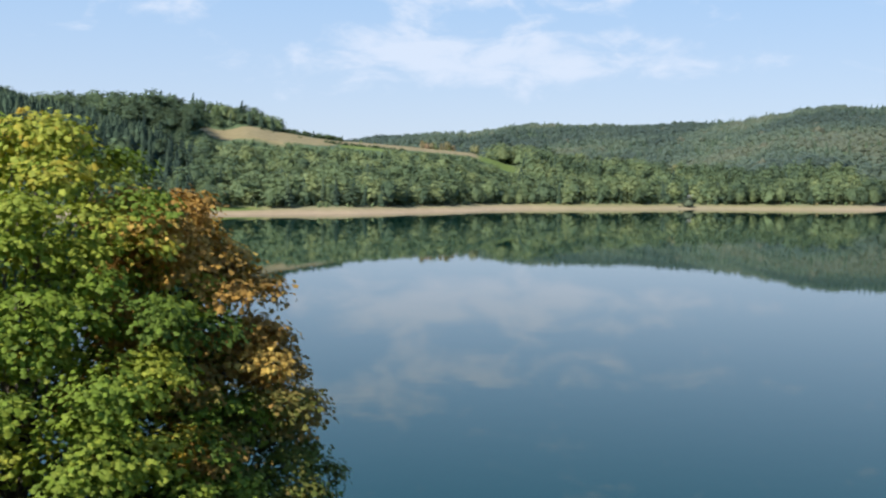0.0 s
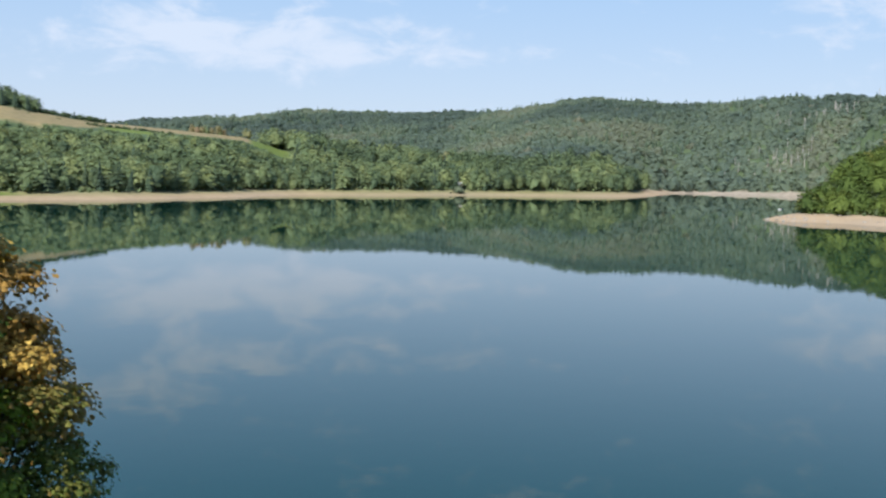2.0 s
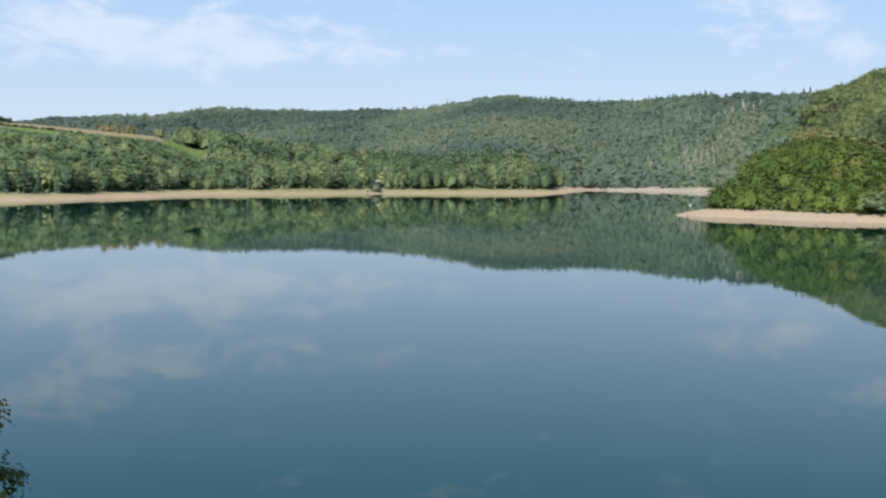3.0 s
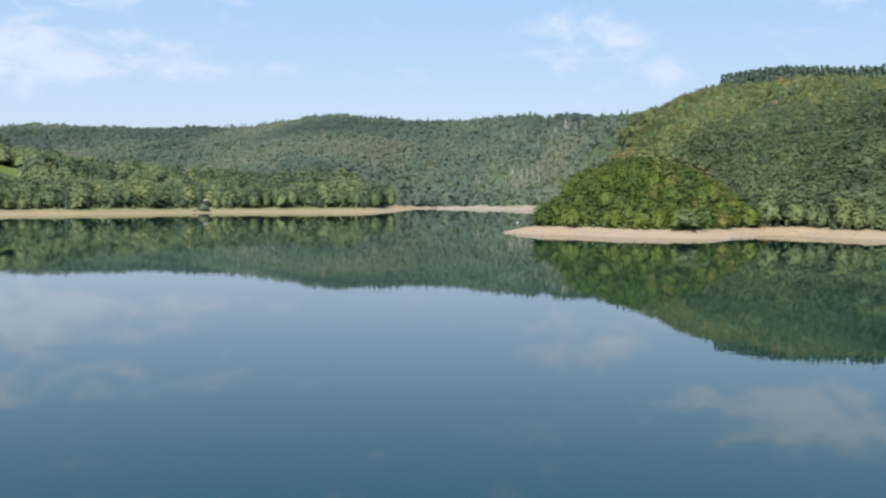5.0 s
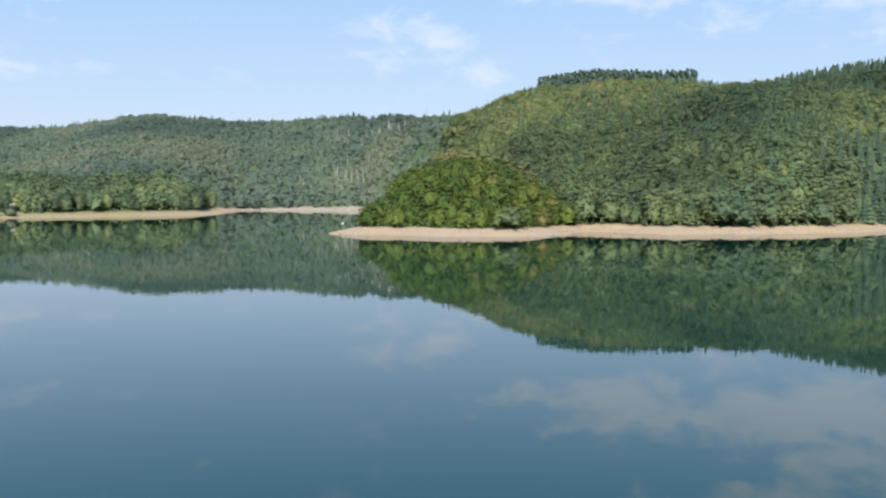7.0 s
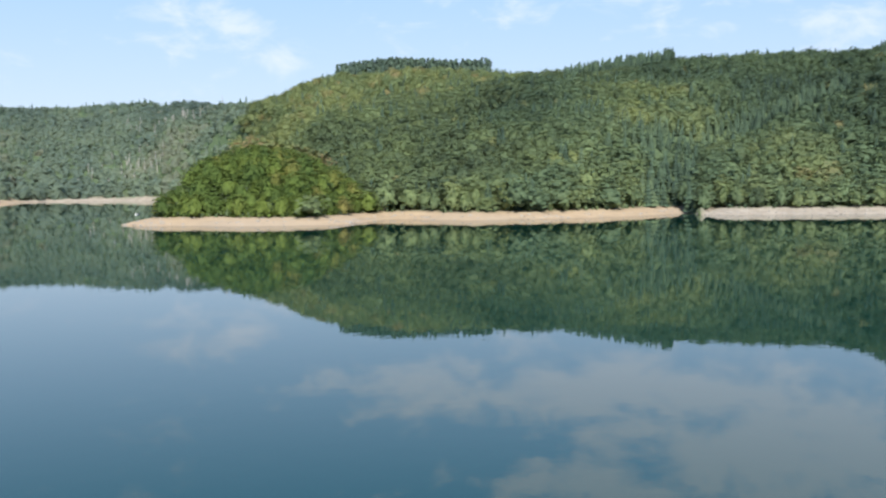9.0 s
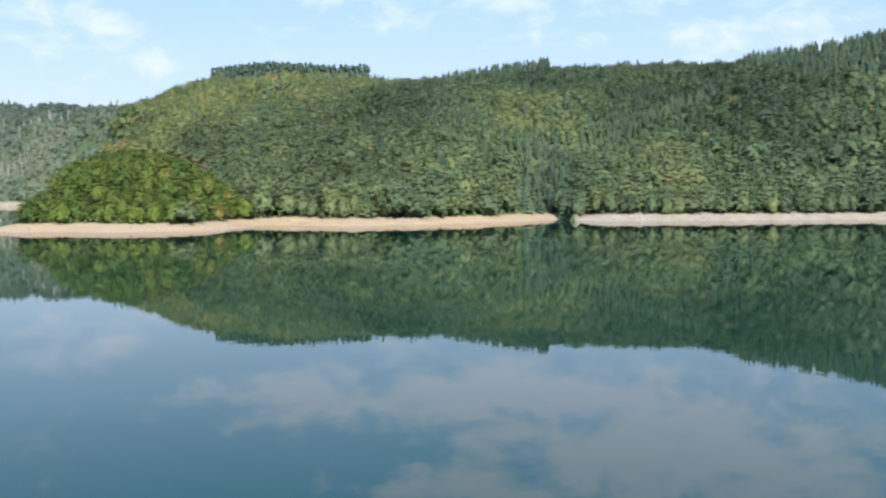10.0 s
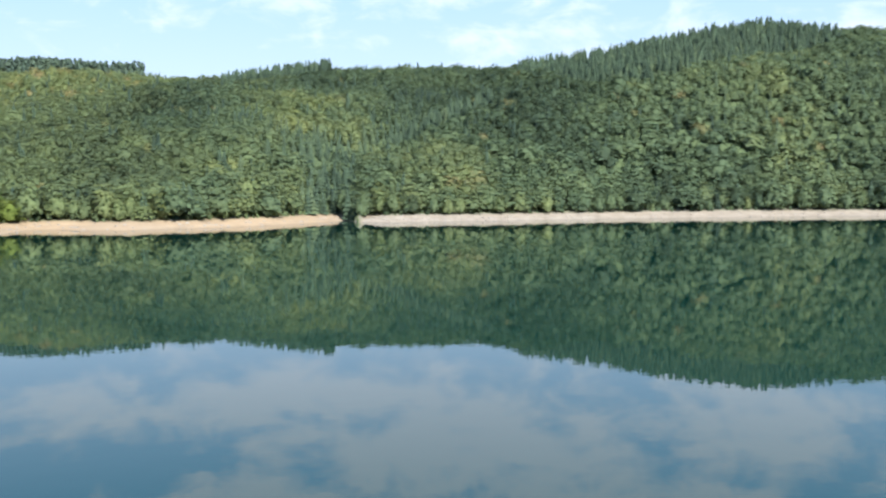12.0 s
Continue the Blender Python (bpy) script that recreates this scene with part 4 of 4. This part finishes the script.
def maple(label, cu, d, profile, mat, seed, lean, tint, leaf_size, thick=1.0):
    """profile: heights and crown radii as they would be 20 m off; the tree stands d metres ahead."""
    r = np.random.default_rng(seed)
    k = d / 20.0
    hs, rs = np.array(profile)[:, 0], np.array(profile)[:, 1]
    axis = np.array([cu * k, d])
    ground_z = float(land_height(np.array([axis[0]]), np.array([axis[1]]))[0][0])
    root = new("maple_tree")
    root.location = (axis[0], axis[1], ground_z)
    here = np.array([axis[0], axis[1], ground_z])
    lobes = []
    for h in np.arange(hs[0], hs[-1], 0.66):
        rad = np.interp(h, hs, rs)
        for layer, weight in ((1.0, 1.0), (0.76, 0.7), (0.45, 0.6)):
            n = max(2, int(2 * np.pi * rad * layer / 1.2 * weight))
            for t in np.linspace(0, 6.283, n, endpoint=False) + r.uniform(0, 6.28):
                q = rad * layer * r.uniform(0.78, 1.08)
                top = lean * max(0.0, (h - 17) / 4.5)
                z = 20 + (h + r.normal(0, 0.33 if h < 19 else 0.10) - 20) * k
                lobes.append((np.array([axis[0] + (math.cos(t) * q + top) * k, axis[1] + math.sin(t) * q * k, z]), r.uniform(0.40, 1.0) * min(1, 0.4 + rad), t, h))
    pos, out, shade = [], [], []
    for c, R, t, h in lobes:
        base = tint(r, (c[0] / c[1]) * 20, h)
        for _ in range(int((6 + 42 * R * R) * thick)):
            o = r.normal(0, 0.75, 3) + np.array([math.cos(t) * 0.8, math.sin(t) * 0.8, 0.85])
            o /= np.linalg.norm(o)
            p = c + o * R * np.array([1, 1, 0.58]) * r.uniform(0.75, 1.05)
            m = r.integers(5, 10)
            pos.append(p + r.normal(0, 1, (m, 3)) * np.array([0.13, 0.13, 0.07]))
            out.append(np.repeat(o[None], m, 0))
            shade.append(np.clip(base + r.normal(0, 0.05) + r.normal(0, 0.05, m), 0, 1))
    pos, out, shade = np.vstack(pos), np.vstack(out), np.concatenate(shade)
    v, f, c = leaves(r, pos, out, shade, leaf_size)
    me = mesh_from("crown", v - here, f, mat)
    at = me.attributes.new("shade", "FLOAT", "POINT")
    at.data.foreach_set("value", c.astype(np.float32))
    part("crown", me, root)
    # trunk and limbs
    tubes, fork = [], here + np.array([0, 0, 0.35 * (20 + (hs[-1] - 20) * k - ground_z)])
    tubes.append(tube(here - [0, 0, 0.4], here + [0.05, 0, 0.6], 0.36, 0.27, 10))
    tubes.append(tube(here + [0.05, 0, 0.6], fork, 0.27, 0.21, 10))
    pick = r.permutation(len(lobes))[:90]
    for i, q in enumerate(pick):
        end = lobes[q][0]
        a = fork + (np.array([axis[0] + lean * 0.3, axis[1], end[2]]) - fork) * r.uniform(0.1, 0.55)
        b = (a + end) / 2 + np.array([0, 0, 0.35]) + r.normal(0, 0.15, 3)
        w = 0.02 + 0.02 * r.uniform()
        tubes += [tube(a, b, w * 1.6, w, 5), tube(b, end, w, 0.008, 5)]
        if i < 12:
            tubes.append(tube(fork, a, 0.12, w * 1.6, 6))
    top = np.array([axis[0] + lean * k, axis[1], 20 + (hs[-1] - 0.6 - 20) * k])
    mid = (fork + top) / 2 + np.array([0.2, 0.1, 0])
    tubes += [tube(fork, mid, 0.2, 0.12, 8), tube(mid, top, 0.12, 0.02, 7)]
    tv, tf = join(tubes)
    part("trunk", mesh_from("trunk", tv - here, tf, M_BARK, True), root, "grey-brown trunk and limbs")
    return tagged(root, label, "tree", "maples on the bank")


def green_tint(r, u, h):
    if r.uniform() < (0.11 if u > -6 and 14.5 < h < 17.5 else 0.01):
        return 0.88
    # Paler top and wide clump spread paint sunlit and shaded foliage into the tone.
    return min(0.78, 0.44 + 0.06 * max(0.0, h - 17.5) + 0.04 * max(0.0, 15 - h) + r.normal(0, 0.19))


def rust_tint(r, u, h):
    if h < 15.3 + 0.25 * math.sin(u * 3):
        return 0.12 + 0.10 * max(0.0, h - 14.4) + r.normal(0, 0.06)
    return 0.66 + 0.05 * (h - 17) + r.normal(0, 0.13)


maple("green maple with yellowing leaves on the grassy bank", -8.4, 20.0,
      [(12.0, 4.4), (14.5, 4.5), (16.0, 3.8), (17.4, 3.35), (18.7, 2.8), (19.4, 2.3), (20.0, 1.6), (20.4, 1.0), (20.65, 0.5)], M_MAPLE, 1, 0.6, green_tint, 0.125)
maple("maple turning rust-brown with some green lower branches", -4.6, 21.2,
      [(12.0, 2.2), (13.5, 2.1), (14.6, 2.1), (15.4, 1.85), (16.0, 1.5), (16.8, 1.3), (17.4, 1.35), (18.3, 1.25), (19.0, 0.85), (19.5, 0.35)], M_RUST, 2, -1.7, rust_tint, 0.115, 1.5)


def build_undergrowth():
    """Low shrubs that close the foot of the woods along every shore."""
    r = np.random.default_rng(91)
    t = [leafy_crown(s, 10, 3, 0.12, 0.38, -0.2, 0.16, 0.6, 0.5) for s in range(41, 46)]
    for name, a0, a1, r0, r1, step, keep, label, mat, mid in (
            ("shrubs", -15, 24.5, 600, 1010, 4.0, 0.6, "low green and straw-coloured shrubs along the far shore", M_BROAD, 0.62),
            ("shrubs", 29.5, 58, 470, 760, 3.6, 0.75, "low green shrubs along the foot of the woods", M_SLOPE, 0.35),
            ("shrubs", 58, 91, 470, 760, 3.6, 0.75, "low dark green shrubs below the spruce-topped hill", M_HILL, 0.35)):
        x, y, z, ds, rr, a = spots(step, a0, a1, r0, r1, 95)
        w = shore_width(a)
        k = (ds > w - 2) & (ds < w + 13) & (r.uniform(0, 1, len(x)) < keep) 
        x, y, z, a = x[k], y[k], z[k], a[k]
        h = r.uniform(1.8, 4.2, len(x))
        shade = np.clip(mid + r.normal(0, 0.2, len(x)), 0, 0.96)
        wood(name, label, t, mat, np.stack([x, y, z - 0.3], 1), h, np.ones(len(x)) * 1.1, 96, shade)


build_undergrowth()


def box_parts(cx, cy, cz, sx, sy, sz):
    v = np.array([(i, j, k) for i in (-0.5, 0.5) for j in (-0.5, 0.5) for k in (-0.5, 0.5)]) * [sx, sy, sz] + [cx, cy, cz]
    f = np.array([(0, 1, 3), (0, 3, 2), (4, 6, 7), (4, 7, 5), (0, 4, 5), (0, 5, 1), (2, 3, 7), (2, 7, 6), (0, 2, 6), (0, 6, 4), (1, 5, 7), (1, 7, 3)])
    return v, f


def plain(name, col, rough):
    m, nt, nd, ln, bs = material(name)
    tc = nd.new("ShaderNodeTexCoord")
    n = noise_node(nd, ln, 3.0, 5, 0.6, tc.outputs["Object"])
    ln.new(ramp_node(nd, ln, n, [(0.3, tuple(c * 0.8 for c in col)), (0.7, col)]), bs.inputs["Base Color"])
    bs.inputs["Roughness"].default_value = rough
    return m


def land_point(a, d):
    x, y = polar(a, d)
    return Vector((x, y, float(land_height(np.array([x]), np.array([y]))[0][0])))


def facing(p, a):
    return Matrix.LocRotScale(p, Euler((0, 0, -radians(a))), None)


def build_shelter():
    """Small white-roofed shelter behind a bush at the top of the far beach."""
    white = plain("white_boards", (0.72, 0.72, 0.70), 0.6)
    root = tagged(new("beach_shelter"), "small white-roofed open shelter at the top of the far beach", "shelter")
    root.matrix_world = facing(land_point(13.25, 889), 13.25)
    for sx in (-1, 1):
        for sy in (-1, 1):
            part("post", mesh_from("post", *box_parts(sx * 1.3, sy * 1.2, 3.1, 0.16, 0.16, 6.6), white), root, "white-painted post")
    for name, z, sx in (("roof", 6.55, 3.6), ("rail_board", 5.4, 3.0)):
        part(name, mesh_from(name, *box_parts(0, -0.2, z, sx, 3.0 if name == "roof" else 0.1, 0.35 if name == "roof" else 0.6), white), root)


def build_shore_bush():
    cv, cf, cn = leafy_crown(301, 40, 8, 0.05, 0.40, -0.1, 0.12, 0.5, 0.5, 0.85, True)
    root = tagged(new("round_bush"), "grey-green round bush standing alone on the beach", "bush")
    root.matrix_world = Matrix.LocRotScale(land_point(13.2, 871) - Vector((0, 0, 0.3)), None, Vector((12, 12, 6.6)))
    part("foliage", set_limbs(mesh_from("foliage", cv, cf, M_FAR_OB), cn), root)
    part("stem", mesh_from("stem", *tube((0, 0, -0.05), (0, 0, 0.5), 0.03, 0.02), M_BARK), root)


def build_boat(a, d, name, label, col):
    """Small open boat: pointed hull with a flat stern and a thwart."""
    root = tagged(new(name), label, "boat")
    p = land_point(a, d)
    p.z = max(p.z, 0.0)
    root.matrix_world = Matrix.LocRotScale(p, Euler((0, 0, -radians(a) + 1.2)), None)
    n = 9
    u = np.linspace(0, 1, n)
    half = 0.75 * (1 - u ** 2.6)
    rows = []
    for k in range(n):
        x = -2.0 + 4.2 * u[k]
        z1 = 0.55 + 0.2 * u[k] ** 2
        rows.append([(x, -half[k], z1), (x, -half[k] * 0.7, 0.1), (x, 0, -0.05), (x, half[k] * 0.7, 0.1), (x, half[k], z1)])
    v = np.array(rows).reshape(-1, 3)
    f = []
    for k in range(n - 1):
        for j in range(4):
            q = k * 5 + j
            f += [(q, q + 1, q + 6), (q, q + 6, q + 5)]
    f += [(0, 2, 1), (0, 4, 2), (2, 4, 3)]
    hull = part("hull", mesh_from("hull", v, np.array(f), plain(name + "_paint", col, 0.5)), root)
    part("thwart", mesh_from("thwart", *box_parts(-0.4, 0, 0.42, 0.3, 1.3, 0.05), M_BARK), root)


def build_stones():
    """Stones and stranded wood along the waterline of the near shore."""
    r = np.random.default_rng(12)
    pts = []
    for _ in range(900):
        k = r.integers(len(SHORE) * 5 - 6, len(LAKE) - 12)
        p = LAKE[k] + (LAKE[k + 1] - LAKE[k]) * r.uniform()
        q = p * (1 + r.uniform(0.5, 17) / np.hypot(*p))
        pts.append(q)
    pts = np.array(pts)
    z, ds, rr, a = land_height(pts[:, 0], pts[:, 1])
    k = (ds > 0.3) & (ds < 16) & ((a > 60.5) | (r.uniform(0, 1, len(z)) < 0.35))
    v, f = ICO1
    t = [(v * (1 + r.normal(0, 0.2, (len(v), 1))) * [1, 1, 0.55], f, unit(v)) for _ in range(5)]
    size = r.uniform(0.25, 0.9, k.sum())
    vv, ff, nn, cc = scatter(t, np.stack([pts[k, 0], pts[k, 1], z[k]], 1), size, np.ones(k.sum()) * 1.2, 3, size)
    tagged(new("shore_stones", mesh_from("shore_stones", vv, ff, plain("grey_stone", (0.36, 0.33, 0.29), 0.9))), "pale grey stones scattered on the drawn-down shore", "stones", kind="stuff")


build_shelter()
build_shore_bush()
build_boat(12.75, 868, "rowing_boat", "small dark rowing boat pulled up on the far beach", (0.05, 0.05, 0.06))
build_boat(30.25, 672, "moored_dinghy", "small white dinghy lying still by the wooded point", (0.75, 0.75, 0.74))
build_stones()
